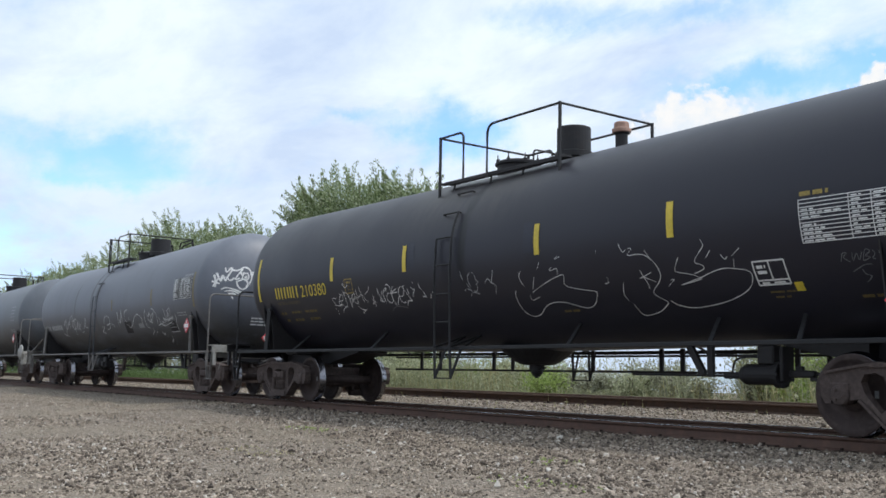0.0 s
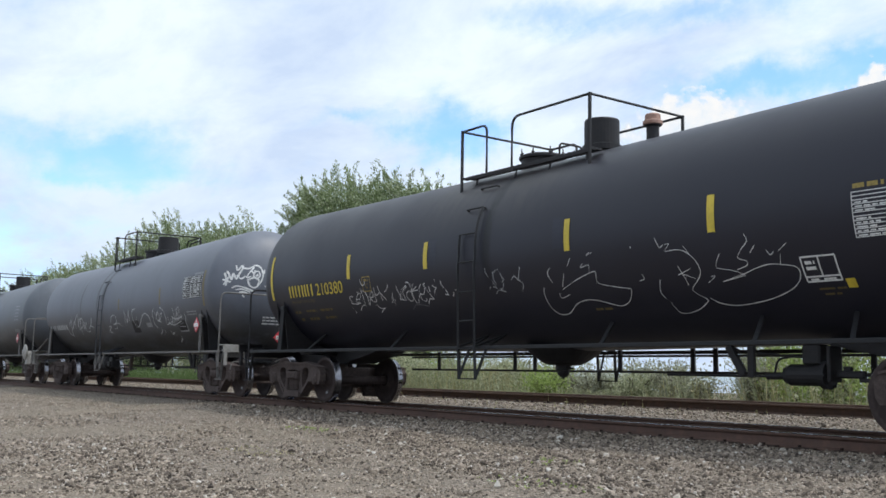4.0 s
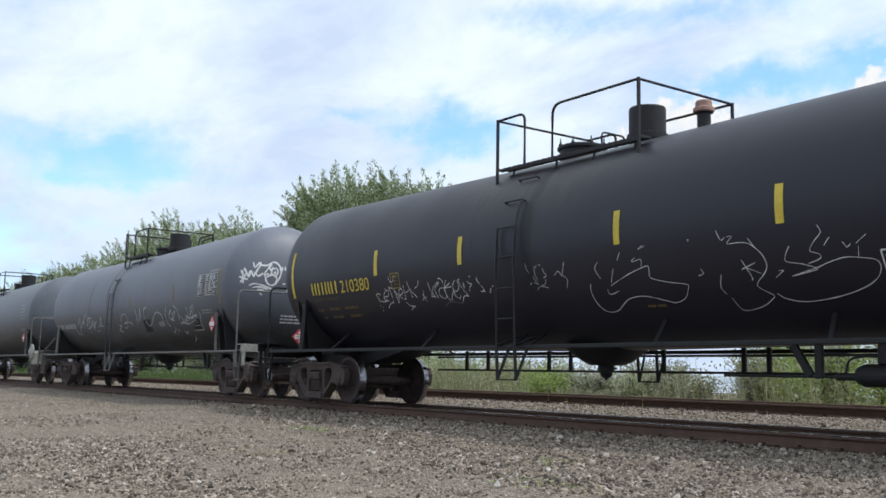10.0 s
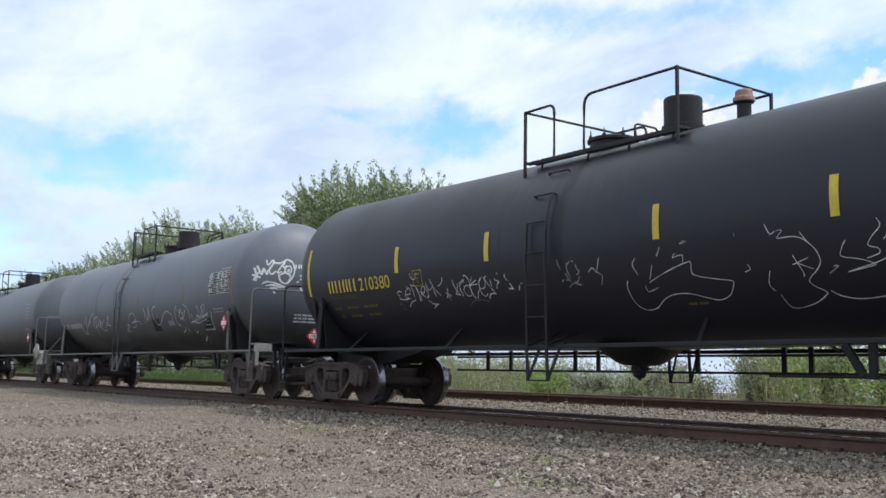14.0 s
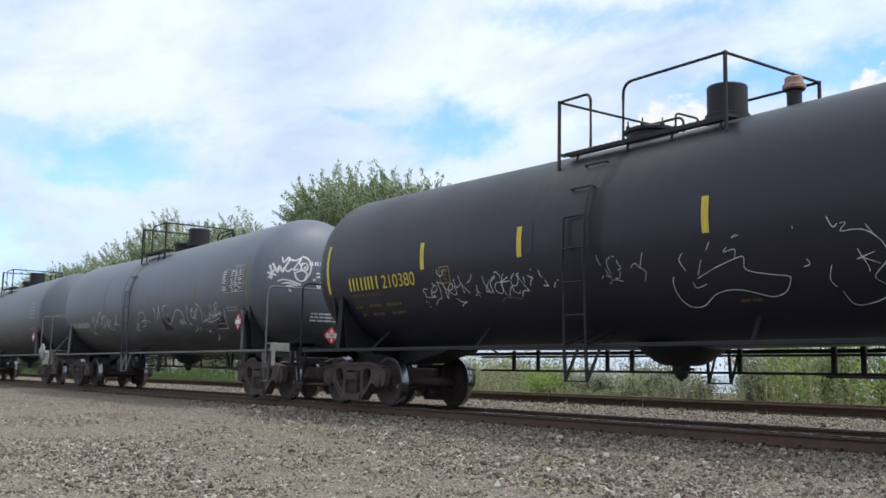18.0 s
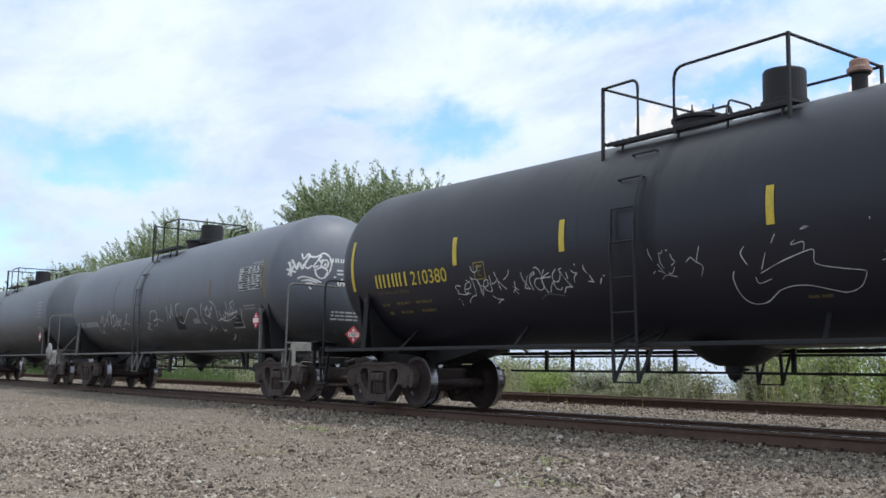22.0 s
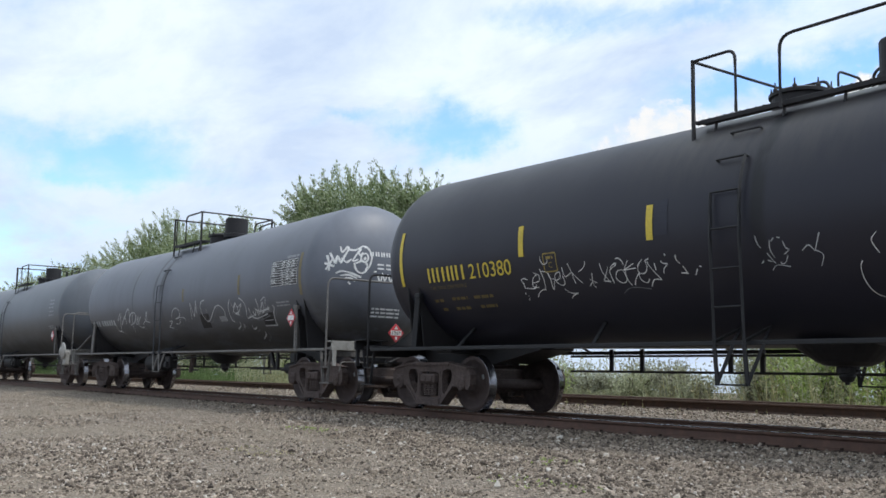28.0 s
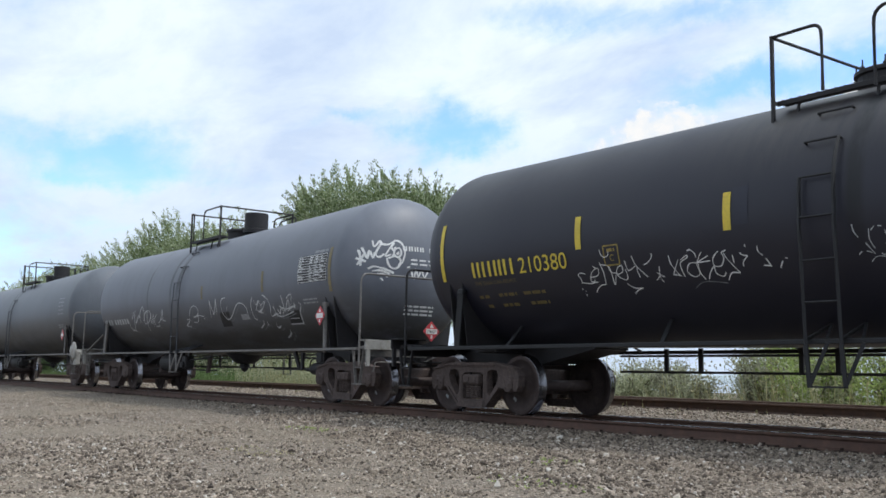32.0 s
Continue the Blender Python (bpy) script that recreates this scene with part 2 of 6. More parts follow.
LADDER_GREY = plain_worn("sooty_grey_ladder_paint", (0.052, 0.056, 0.065), (0.078, 0.083, 0.094), 0.65, 0.0, 14.0, 0.2, 0.25)
FADED = plain_worn("faded_amber_tape", (0.19, 0.145, 0.055), (0.115, 0.11, 0.105), 0.55, 0.0, 20.0, 0.05)
RAIL_TOP = plain_worn("worn_rail_head", (0.46, 0.46, 0.49), (0.30, 0.29, 0.30), 0.22, 0.95, 10.0, 0.05)
RUST = plain_worn("rust_pink_primer", (0.36, 0.22, 0.17), (0.26, 0.15, 0.11), 0.8)
PLATE = plain_worn("black_rust_tie_plate", (0.035, 0.024, 0.020), (0.065, 0.042, 0.032), 0.9, 0.0, 20.0, 0.3, 0.2)
TIE = plain_worn("weathered_tie_wood", (0.060, 0.046, 0.036), (0.11, 0.088, 0.068), 0.9, 0.0, 8.0, 0.5)
YELLOW = plain_worn("yellow_reflective_tape", (0.62, 0.47, 0.045), (0.50, 0.37, 0.05), 0.5, 0.0, 30.0, 0.05)
OCHRE = plain_worn("faded_yellow_stencil", (0.30, 0.22, 0.05), (0.16, 0.12, 0.04), 0.6, 0.0, 40.0, 0.05)
WHITE = plain_worn("white_paint", (0.72, 0.72, 0.71), (0.50, 0.50, 0.49), 0.6, 0.0, 30.0, 0.05)
MIDWHITE = plain_worn("sprayed_pale_grey", (0.46, 0.47, 0.48), (0.30, 0.31, 0.32), 0.6, 0.0, 9.0, 0.05)
PALE = plain_worn("thin_pale_spray", (0.56, 0.57, 0.58), (0.30, 0.315, 0.33), 0.6, 0.0, 5.0, 0.05)
DIMWHITE = plain_worn("faded_white_stencil", (0.30, 0.31, 0.32), (0.18, 0.185, 0.19), 0.6, 0.0, 40.0, 0.05)
FAINT = plain_worn("faint_old_spray", (0.15, 0.155, 0.165), (0.07, 0.072, 0.078), 0.6, 0.0, 12.0, 0.05)
RED = plain_worn("red_placard", (0.55, 0.045, 0.06), (0.42, 0.05, 0.06), 0.5, 0.0, 30.0, 0.05)
GRAVEL = gravel_mat()
STONES = stone_mat("ballast_stone", (0.032, 0.025, 0.021), (0.214, 0.172, 0.136), (0.400, 0.332, 0.266))
PEBBLES = stone_mat("yard_pebble", (0.056, 0.045, 0.036), (0.304, 0.248, 0.194), (0.485, 0.405, 0.320))

# ---- mesh helpers ----
def part(name, bm, material, parent=None, label="", smooth=False):
    """Links a bmesh as one mesh object under a thing or a part."""
    me = bpy.data.meshes.new(name)
    bmesh.ops.recalc_face_normals(bm, faces=bm.faces)
    if smooth:
        for f in bm.faces:
            f.smooth = True
    bm.to_mesh(me)
    bm.free()
    for mm in (material if isinstance(material, (list, tuple)) else [material]):
        me.materials.append(mm)
    ob = new(name, me)
    if parent is not None:
        ob.parent = parent
    if label:
        ob["label"] = label
    return ob


def share(name, ob, m, parent):
    """Another object on the same mesh."""
    o = new(name, ob.data)
    o.parent = parent
    o.matrix_local = m
    if "label" in ob:
        o["label"] = ob["label"]
    return o


def box(bm, cx, cy, cz, sx, sy, sz, bev=0.0, rot=None):
    r = bmesh.ops.create_cube(bm, size=1.0)
    vs = r["verts"]
    bmesh.ops.scale(bm, vec=(sx, sy, sz), verts=vs)
    if bev > 0:
        es = list({e for v in vs for e in v.link_edges})
        g = bmesh.ops.bevel(bm, geom=es, offset=bev, segments=1, affect="EDGES", profile=0.5)
        vs = list({v for f in g["faces"] for v in f.verts} | {v for v in vs if v.is_valid})
    if rot is not None:
        bmesh.ops.transform(bm, matrix=rot, verts=vs)
    bmesh.ops.translate(bm, vec=(cx, cy, cz), verts=vs)
    return vs


def beam(bm, p, q, w, h, bev=0.0):
    """A rectangular bar from p to q; w lies across, h up."""
    p, q = Vector(p), Vector(q)
    d = q - p
    m = d.to_track_quat("X", "Z").to_matrix().to_4x4()
    c = (p + q) / 2
    return box(bm, c.x, c.y, c.z, d.length, w, h, bev, m)


def tube(bm, pts, r, seg=8, closed_ends=True):
    """A round pipe along a line of points."""
    pts = [Vector(p) for p in pts]
    rings = []
    for i, p in enumerate(pts):
        if i == 0:
            d = pts[1] - p
        elif i == len(pts) - 1:
            d = p - pts[i - 1]
        else:
            d = (pts[i + 1] - p).normalized() + (p - pts[i - 1]).normalized()
        q = d.to_track_quat("Z", "Y")
        rings.append([bm.verts.new(p + q @ Vector((r * math.cos(2 * math.pi * k / seg), r * math.sin(2 * math.pi * k / seg), 0))) for k in range(seg)])
    for a, b in zip(rings, rings[1:]):
        for k in range(seg):
            bm.faces.new((a[k], a[(k + 1) % seg], b[(k + 1) % seg], b[k]))
    if closed_ends:
        bm.faces.new(rings[0][::-1])
        bm.faces.new(rings[-1])


def bend(pts, r, n=5):
    """Rounds the inner corners of a line."""
    pts = [Vector(p) for p in pts]
    out = [pts[0]]
    for a, b, c in zip(pts, pts[1:], pts[2:]):
        u, v = (a - b).normalized(), (c - b).normalized()
        k = min(r, (a - b).length * 0.49, (c - b).length * 0.49)
        for i in range(n + 1):
            t = i / n
            out.append((1 - t) ** 2 * (b + u * k) + 2 * t * (1 - t) * b + t * t * (b + v * k))
    out.append(pts[-1])
    return out


def lathe(bm, prof, seg, axis="Z", center=(0, 0, 0), mats=None):
    """Turns a profile of (radius, along) about an axis."""
    c = Vector(center)
    rings = []
    for r, a in prof:
        ring = []
        if r < 1e-6:
            p = {"X": Vector((a, 0, 0)), "Y": Vector((0, a, 0)), "Z": Vector((0, 0, a))}[axis]
            ring = [bm.verts.new(c + p)]
        else:
            for k in range(seg):
                t = 2 * math.pi * k / seg
                u, v = r * math.cos(t), r * math.sin(t)
                p = {"X": Vector((a, u, v)), "Y": Vector((v, a, u)), "Z": Vector((u, v, a))}[axis]
                ring.append(bm.verts.new(c + p))
        rings.append(ring)
    for i, (a, b) in enumerate(zip(rings, rings[1:])):
        for k in range(seg):
            j = (k + 1) % seg
            if len(a) == 1 and len(b) == 1:
                continue
            if len(a) == 1:
                f = bm.faces.new((a[0], b[j], b[k]))
            elif len(b) == 1:
                f = bm.faces.new((a[k], a[j], b[0]))
            else:
                f = bm.faces.new((a[k], a[j], b[j], b[k]))
            if mats:
                f.material_index = mats[i]
    return rings


def prism(bm, outline, y0, y1):
    """An outline in x and z, pushed from y0 to y1."""
    a = [bm.verts.new((x, y0, z)) for x, z in outline]
    b = [bm.verts.new((x, y1, z)) for x, z in outline]
    n = len(a)
    bm.faces.new(a)
    bm.faces.new(b[::-1])
    for i in range(n):
        j = (i + 1) % n
        bm.faces.new((a[i], b[i], b[j], a[j]))


# ---- ground and tracks ----
RAIL_Y = 10.212
TRACK_Y = 10.947
TRACK2_Y = 14.95
TRACK2_Z = 0.22


def ground_height(x, y):
    """Level of the gravel yard, the two roadbeds and the bank beyond."""
    t = [(-5000, -0.55), (0, -0.42), (5, -0.34), (8.2, -0.24), (9.3, -0.195), (9.8, -0.160), (10.10, -0.166), (10.16, -0.20), (11.5, -0.205), (12.2, -0.18), (12.9, -0.04), (13.6, 0.035), (14.1, 0.055), (14.18, 0.02), (16.4, 0.0), (18.5, -0.25), (26, -0.5), (30, -1.6), (34, -2.4), (5000, -2.4)]
    if y > 26:
        y = max(26.0, y - 45 * min(1.0, max(0.0, (-33 - x) / 10.0)))
    for (ya, za), (yb, zb) in zip(t, t[1:]):
        if y <= yb:
            k = (y - ya) / (yb - ya)
            z = za + (zb - za) * k
            break
    if 1 < y < 30 and -130 < x < 20:
        amp = 0.05 if y < 9.2 else 0.012
        z += amp * noise.noise(Vector((x * 0.5, y * 0.8, 0.3))) + 0.3 * amp * noise.noise(Vector((x * 2.1, y * 2.4, 1.7)))
    return z


def make_ground():
    xs = [-4500, -1500, -500, -250, -160, -120] + [-100 + i * 2.0 for i in range(25)] + [-50 + 0.5 * i for i in range(101)] + [4, 12, 40, 120, 500, 1500, 4500]
    ys = [-4500, -1500, -400, -100, -30, -10, -4, 0] + [0.5 * i for i in range(1, 18)] + [8.7 + 0.2 * i for i in range(7)] + [10.03, 10.10, 10.14, 10.18, 10.3] + [10.5 + 0.2 * i for i in range(18)] + [14.02, 14.10, 14.14, 14.20] + [14.3 + 0.2 * i for i in range(13)] + [17.5, 18.5, 20, 22, 24, 26, 28, 30, 34, 40, 50, 60, 70, 72, 75, 80, 200, 800, 4500]
    bm = bmesh.new()
    rows = [[bm.verts.new((x, y, ground_height(x, y))) for x in xs] for y in ys]
    for a, b in zip(rows, rows[1:]):
        for i in range(len(xs) - 1):
            bm.faces.new((a[i], a[i + 1], b[i + 1], b[i]))
    ob = part("ground", bm, GRAVEL, smooth=True)
    tagged(ob, "grey-tan gravel yard and stone ballast beside the rails", "ground", kind="structure")


make_ground()

RAIL_PROFILE = [(-0.070, -0.172), (0.070, -0.172), (0.070, -0.160), (0.012, -0.135), (0.009, -0.055), (0.030, -0.040), (0.036, -0.030), (0.036, -0.008), (0.026, 0.0), (-0.026, 0.0), (-0.036, -0.008), (-0.036, -0.030), (-0.030, -0.040), (-0.009, -0.055), (-0.012, -0.135), (-0.070, -0.160)]


def make_rail(y, z, label, top, side=RAIL_RUST, x0=-400.0, x1=60.0):
    bm = bmesh.new()
    a = [bm.verts.new((x0, y + u, z + v)) for u, v in RAIL_PROFILE]
    b = [bm.verts.new((x1, y + u, z + v)) for u, v in RAIL_PROFILE]
    n = len(a)
    for i in range(n):
        f = bm.faces.new((a[i], a[(i + 1) % n], b[(i + 1) % n], b[i]))
        if i in (7, 8, 9):
            f.material_index = 1
    ob = part("rail", bm, [side, top])
    tagged(ob, label, "rail", kind="structure", group="rails")
    return ob


make_rail(RAIL_Y, 0.0, "dark rusty steel rail with a polished running head", RAIL_TOP, RAIL_DARK)
make_rail(RAIL_Y + 1.47, 0.0, "dark rusty steel rail with a polished running head", RAIL_TOP, RAIL_DARK)
make_rail(TRACK2_Y - 0.75, TRACK2_Z, "brown rusty rail of the idle second track", RAIL_RUST)
make_rail(TRACK2_Y + 0.75, TRACK2_Z, "brown rusty rail of the idle second track", RAIL_RUST)


def make_ties():
    first = plate = None
    for yc, zt, x0, n in ((TRACK_Y, -0.172, -46.0, 84), (TRACK2_Y, TRACK2_Z - 0.172, -52.0, 90)):
        for i in range(n):
            x = x0 + i * 0.53 + random.uniform(-0.03, 0.03)
            if first is None:
                bm = bmesh.new()
                box(bm, 0, 0, -0.08, 0.22, 2.55, 0.16, 0.01)
                first = part("railroad_tie", bm, TIE)
                ob = first
            else:
                ob = new("railroad_tie", first.data)
            ob.matrix_world = pose(x, yc + random.uniform(-0.03, 0.03), zt - 0.012, 0, 0, random.uniform(-0.8, 0.8))
            tagged(ob, "weathered dark wooden tie half buried in ballast", "railroad tie", group="ties under the rails", kind="structure")
            if x < -34:
                continue
            for dy in ((RAIL_Y - TRACK_Y, RAIL_Y + 1.47 - TRACK_Y) if yc == TRACK_Y else (-0.75, 0.75)):
                if plate is None:
                    bm = bmesh.new()
                    box(bm, 0, 0, 0, 0.24, 0.40, 0.022, 0.003)
                    for sx, sy in ((-0.07, -0.095), (0.07, 0.095)):
                        box(bm, sx, sy, 0.022, 0.022, 0.045, 0.03, 0.003)
                    plate = part("tie_plate", bm, PLATE, ob)
                    plate.matrix_local = pose(0, dy, 0.020)
                else:
                    share("tie_plate", plate, pose(0, dy, 0.020), ob)


make_ties()


def scatter_stones(name, n, area, size, mat, label, seed, zoff=0.0, dens=None, coarse=False):
    """Many loose stones in one mesh."""
    rng = np.random.default_rng(seed)
    t = (1 + 5 ** 0.5) / 2
    base = np.array([(-1, t, 0), (1, t, 0), (-1, -t, 0), (1, -t, 0), (0, -1, t), (0, 1, t), (0, -1, -t), (0, 1, -t), (t, 0, -1), (t, 0, 1), (-t, 0, -1), (-t, 0, 1)]) / 1.9
    tri = np.array([(0, 11, 5), (0, 5, 1), (0, 1, 7), (0, 7, 10), (0, 10, 11), (1, 5, 9), (5, 11, 4), (11, 10, 2), (10, 7, 6), (7, 1, 8), (3, 9, 4), (3, 4, 2), (3, 2, 6), (3, 6, 8), (3, 8, 9), (4, 9, 5), (2, 4, 11), (6, 2, 10), (8, 6, 7), (9, 8, 1)])
    if coarse:
        base = np.array([(1, 0, 0), (-1, 0, 0), (0, 1, 0), (0, -1, 0), (0, 0, 1), (0, 0, -1)]) * 1.15
        tri = np.array([(0, 2, 4), (2, 1, 4), (1, 3, 4), (3, 0, 4), (2, 0, 5), (1, 2, 5), (3, 1, 5), (0, 3, 5)])
    nv = len(base)
    x0, x1, y0, y1 = area
    xs, ys = rng.uniform(x0, x1, n), rng.uniform(y0, y1, n)
    if dens is not None:
        keep = np.array([dens(a, b) for a, b in zip(xs, ys)]) > rng.uniform(0, 1, n)
        xs, ys = xs[keep], ys[keep]
        n = len(xs)
    zs = np.array([ground_height(a, b) for a, b in zip(xs, ys)])
    sc = size * np.exp(rng.normal(0, 0.38, n))
    V = base[None] * (1 + rng.uniform(-0.28, 0.28, (n, nv, 1)))
    V = V * np.stack([rng.uniform(0.7, 1.35, n), rng.uniform(0.7, 1.2, n), rng.uniform(0.45, 0.95, n)], 1)[:, None]
    q = rng.normal(size=(n, 4))
    q[:, 1:3] *= 0.45
    q /= np.linalg.norm(q, axis=1)[:, None]
    w, a, b, c = q.T
    M = np.stack([np.stack([1 - 2 * (b * b + c * c), 2 * (a * b - c * w), 2 * (a * c + b * w)], 1), np.stack([2 * (a * b + c * w), 1 - 2 * (a * a + c * c), 2 * (b * c - a * w)], 1), np.stack([2 * (a * c - b * w), 2 * (b * c + a * w), 1 - 2 * (a * a + b * b)], 1)], 1)
    V = np.einsum("nij,nkj->nki", M, V) * sc[:, None, None]
    V += np.stack([xs, ys, zs + sc * 0.12 + zoff], 1)[:, None]
    F = tri[None] + (np.arange(n) * nv)[:, None, None]
    me = bpy.data.meshes.new(name)
    me.from_pydata(V.reshape(-1, 3).tolist(), [], F.reshape(-1, 3).tolist())
    me.materials.append(mat)
    ob = new(name, me)
    tagged(ob, label, "gravel", kind="stuff")
    return ob


def near_camera_strip(x, y):
    """Thins the stones out to the far end of the yard."""
    drift = 0.62 + 1.5 * noise.noise(Vector((x * 0.35, y * 0.75, 3.0)))
    return min(1.0, max(0.1, 1.15 - (-x - 6) / 34.0)) * min(1.0, max(0.22, drift))


def shoulder(x, y):
    """Coarse ballast spreads from the rails into the near end of the yard."""
    edge = 8.9 - 0.24 * (x + 20)
    return min(1.0, max(0.1, 1.15 - (-x - 6) / 34.0)) * min(1.0, max(0.0, (y - edge) / 0.9 + 0.5))


def patches(x, y):
    """Coarser dark stones lie in drifts."""
    return min(1.0, max(0.0, 2.6 * noise.noise(Vector((x * 0.28, y * 0.5, 7.0))) + 0.35))


scatter_stones("ballast_stones", 95000, (-40, -3.0, 5.4, 10.02), 0.0128, STONES, "loose grey-brown ballast stones along the rail", 3, dens=shoulder)
scatter_stones("yard_gravel", 120000, (-34, -4.0, 1.8, 8.9), 0.0080, PEBBLES, "fine loose gravel and scattered pebbles of the yard", 4, dens=near_camera_strip, coarse=True)
scatter_stones("yard_stones", 18000, (-20, -5.0, 1.8, 6.5), 0.0112, STONES, "darker loose stones lying on the yard gravel", 6, dens=patches)
def near_drift(x, y):
    """A dark drift of coarse stones across the near corner of the yard."""
    return min(1.0, max(0.0, 1.1 - abs((x + 9.6) * 0.16 + (y - 2.9) * 0.42) + 1.6 * noise.noise(Vector((x * 0.45, y * 1.1, 5.0)))))


scatter_stones("yard_stones", 12000, (-14.0, -6.6, 1.9, 4.0), 0.0115, STONES, "darker loose stones lying on the yard gravel", 8, dens=near_drift)
scatter_stones("ballast_stones", 40000, (-42, -4.0, 12.0, 13.98), 0.0120, PEBBLES, "brown-grey ballast stones between the two tracks", 5, coarse=True)


# ---- tank cars ----
R, ZC = 1.52, 2.585          # tank radius and height of its axis at the heads
SAG = 0.07                   # the tank dips to its middle
D = 0.0                      # how much longer than the black car a half car is
SEAM, HEAD = 7.50, 0.85      # half the straight shell, depth of the heads
WHEEL_R = 0.457
TRUCK_X, AXLE_X = 7.06, 0.889


def sag_at(u):
    return SAG * max(0.0, 1 - abs(u) / SEAM)


def on_tank(u, z, off=0.006):
    """A place on the near side of the shell, at that height."""
    zc = ZC - sag_at(u)
    a = math.asin(max(-1, min(1, (z - zc) / R)))
    return Vector((u, -(R + off) * math.cos(a), zc + (R + off) * math.sin(a)))


def on_head(y, z, off=0.008):
    """A place on the head that looks along +x."""
    k = max(0.0, 1 - (y * y + (z - ZC) ** 2) / (R * R))
    n = Vector((math.sqrt(k) / HEAD, y / R ** 2 * 1.0, (z - ZC) / R ** 2)).normalized()
    return Vector((SEAM + HEAD * math.sqrt(k), y, z)) + n * off, n


def smooth_line(pts, n=4):
    """A soft line through the points."""
    p = [Vector(q) for q in pts]
    if len(p) < 3:
        return p
    out = []
    for i in range(len(p) - 1):
        a, b, c, d = p[max(i - 1, 0)], p[i], p[i + 1], p[min(i + 2, len(p) - 1)]
        for k in range(n):
            t = k / n
            out.append(0.5 * ((2 * b) + (c - a) * t + (2 * a - 5 * b + 4 * c - d) * t * t + (3 * b - a - 3 * c + d) * t ** 3))
    out.append(p[-1])
    return out


def stroke(bm, pts, w, place, soft=True):
    """A painted line as a thin ribbon; place turns flat points into places on the tank."""
    line = smooth_line([(a, b, 0) for a, b in pts]) if soft else [Vector((a, b, 0)) for a, b in pts]
    prev = None
    for i, p in enumerate(line):
        d = (line[min(i + 1, len(line) - 1)] - line[max(i - 1, 0)]).normalized()
        s = Vector((-d.y, d.x, 0)) * (w / 2) * (0.75 + 0.5 * noise.noise(Vector((p.x * 5, p.y * 5, i * 0.3))))
        a, b = bm.verts.new(place(p.x + s.x, p.y + s.y)), bm.verts.new(place(p.x - s.x, p.y - s.y))
        if prev:
            bm.faces.new((prev[0], prev[1], b, a))
        prev = (a, b)


def patch(bm, u0, u1, z0, z1, place, nu=1, nz=4, slant=0.0):
    """A painted rectangle on the shell."""
    g = [[bm.verts.new(place(u0 + (u1 - u0) * i / nu + slant * j / nz, z0 + (z1 - z0) * j / nz)) for i in range(nu + 1)] for j in range(nz + 1)]
    for a, b in zip(g, g[1:]):
        for i in range(nu):
            bm.faces.new((a[i], a[i + 1], b[i + 1], b[i]))


def lettering(text, height, width):
    """A word as a flat bmesh that begins at 0, 0, cut into strips so that it can follow a curve."""
    cu = bpy.data.curves.new("word", "FONT")
    cu.body = text
    cu.size = 1.0
    ob = new("word", cu)
    me = bpy.data.meshes.new_from_object(ob.evaluated_get(bpy.context.evaluated_depsgraph_get()))
    bpy.data.objects.remove(ob)
    bm = bmesh.new()
    bm.from_mesh(me)
    bpy.data.meshes.remove(me)
    bmesh.ops.triangulate(bm, faces=bm.faces)
    xs, ys = [v.co.x for v in bm.verts], [v.co.y for v in bm.verts]
    x0, x1, y0, y1 = min(xs), max(xs), min(ys), max(ys)
    for v in bm.verts:
        v.co = ((v.co.x - x0) / (x1 - x0) * width, (v.co.y - y0) / (y1 - y0) * height, 0)
    for k in range(1, 6):
        bmesh.ops.bisect_plane(bm, geom=bm.verts[:] + bm.edges[:] + bm.faces[:], plane_co=(0, height * k / 6, 0), plane_no=(0, 1, 0))
    return bm


def wrap(bm, u, z, place):
    for v in bm.verts:
        v.co = place(u + v.co.x, z + v.co.y)
    return bm


def bars(bm, u0, u1, z, h, place, seed, gap=0.05):
    """A line of writing too small to read, as plain bars."""
    r = random.Random(seed)
    u = u0
    while u < u1:
        w = r.uniform(0.06, 0.22)
        patch(bm, u, min(u + w, u1), z, z + h, place, 1, 1)
        u += w + gap


def make_tank(car, paint):
    bm = bmesh.new()
    seg = 72
    prof = []
    n = 14
    end = SEAM
    for i in range(n + 1):
        t = i / n * math.pi / 2
        prof.append((R * math.sin(t), -end - HEAD * math.cos(t)))
    prof += [(R, x) for x in (-5.3, -2.65, -0.5, -0.06, 0.0, 0.06, 0.5, 2.65, 5.3)]
    for i in range(n + 1):
        t = math.pi / 2 - i / n * math.pi / 2
        prof.append((R * math.sin(t), end + HEAD * math.cos(t)))
    lathe(bm, prof, seg, "X", (0, 0, ZC))
    for v in bm.verts:
        v.co.z -= sag_at(v.co.x)
    tank = part("tank", bm, paint, car, smooth=True)
    return tank


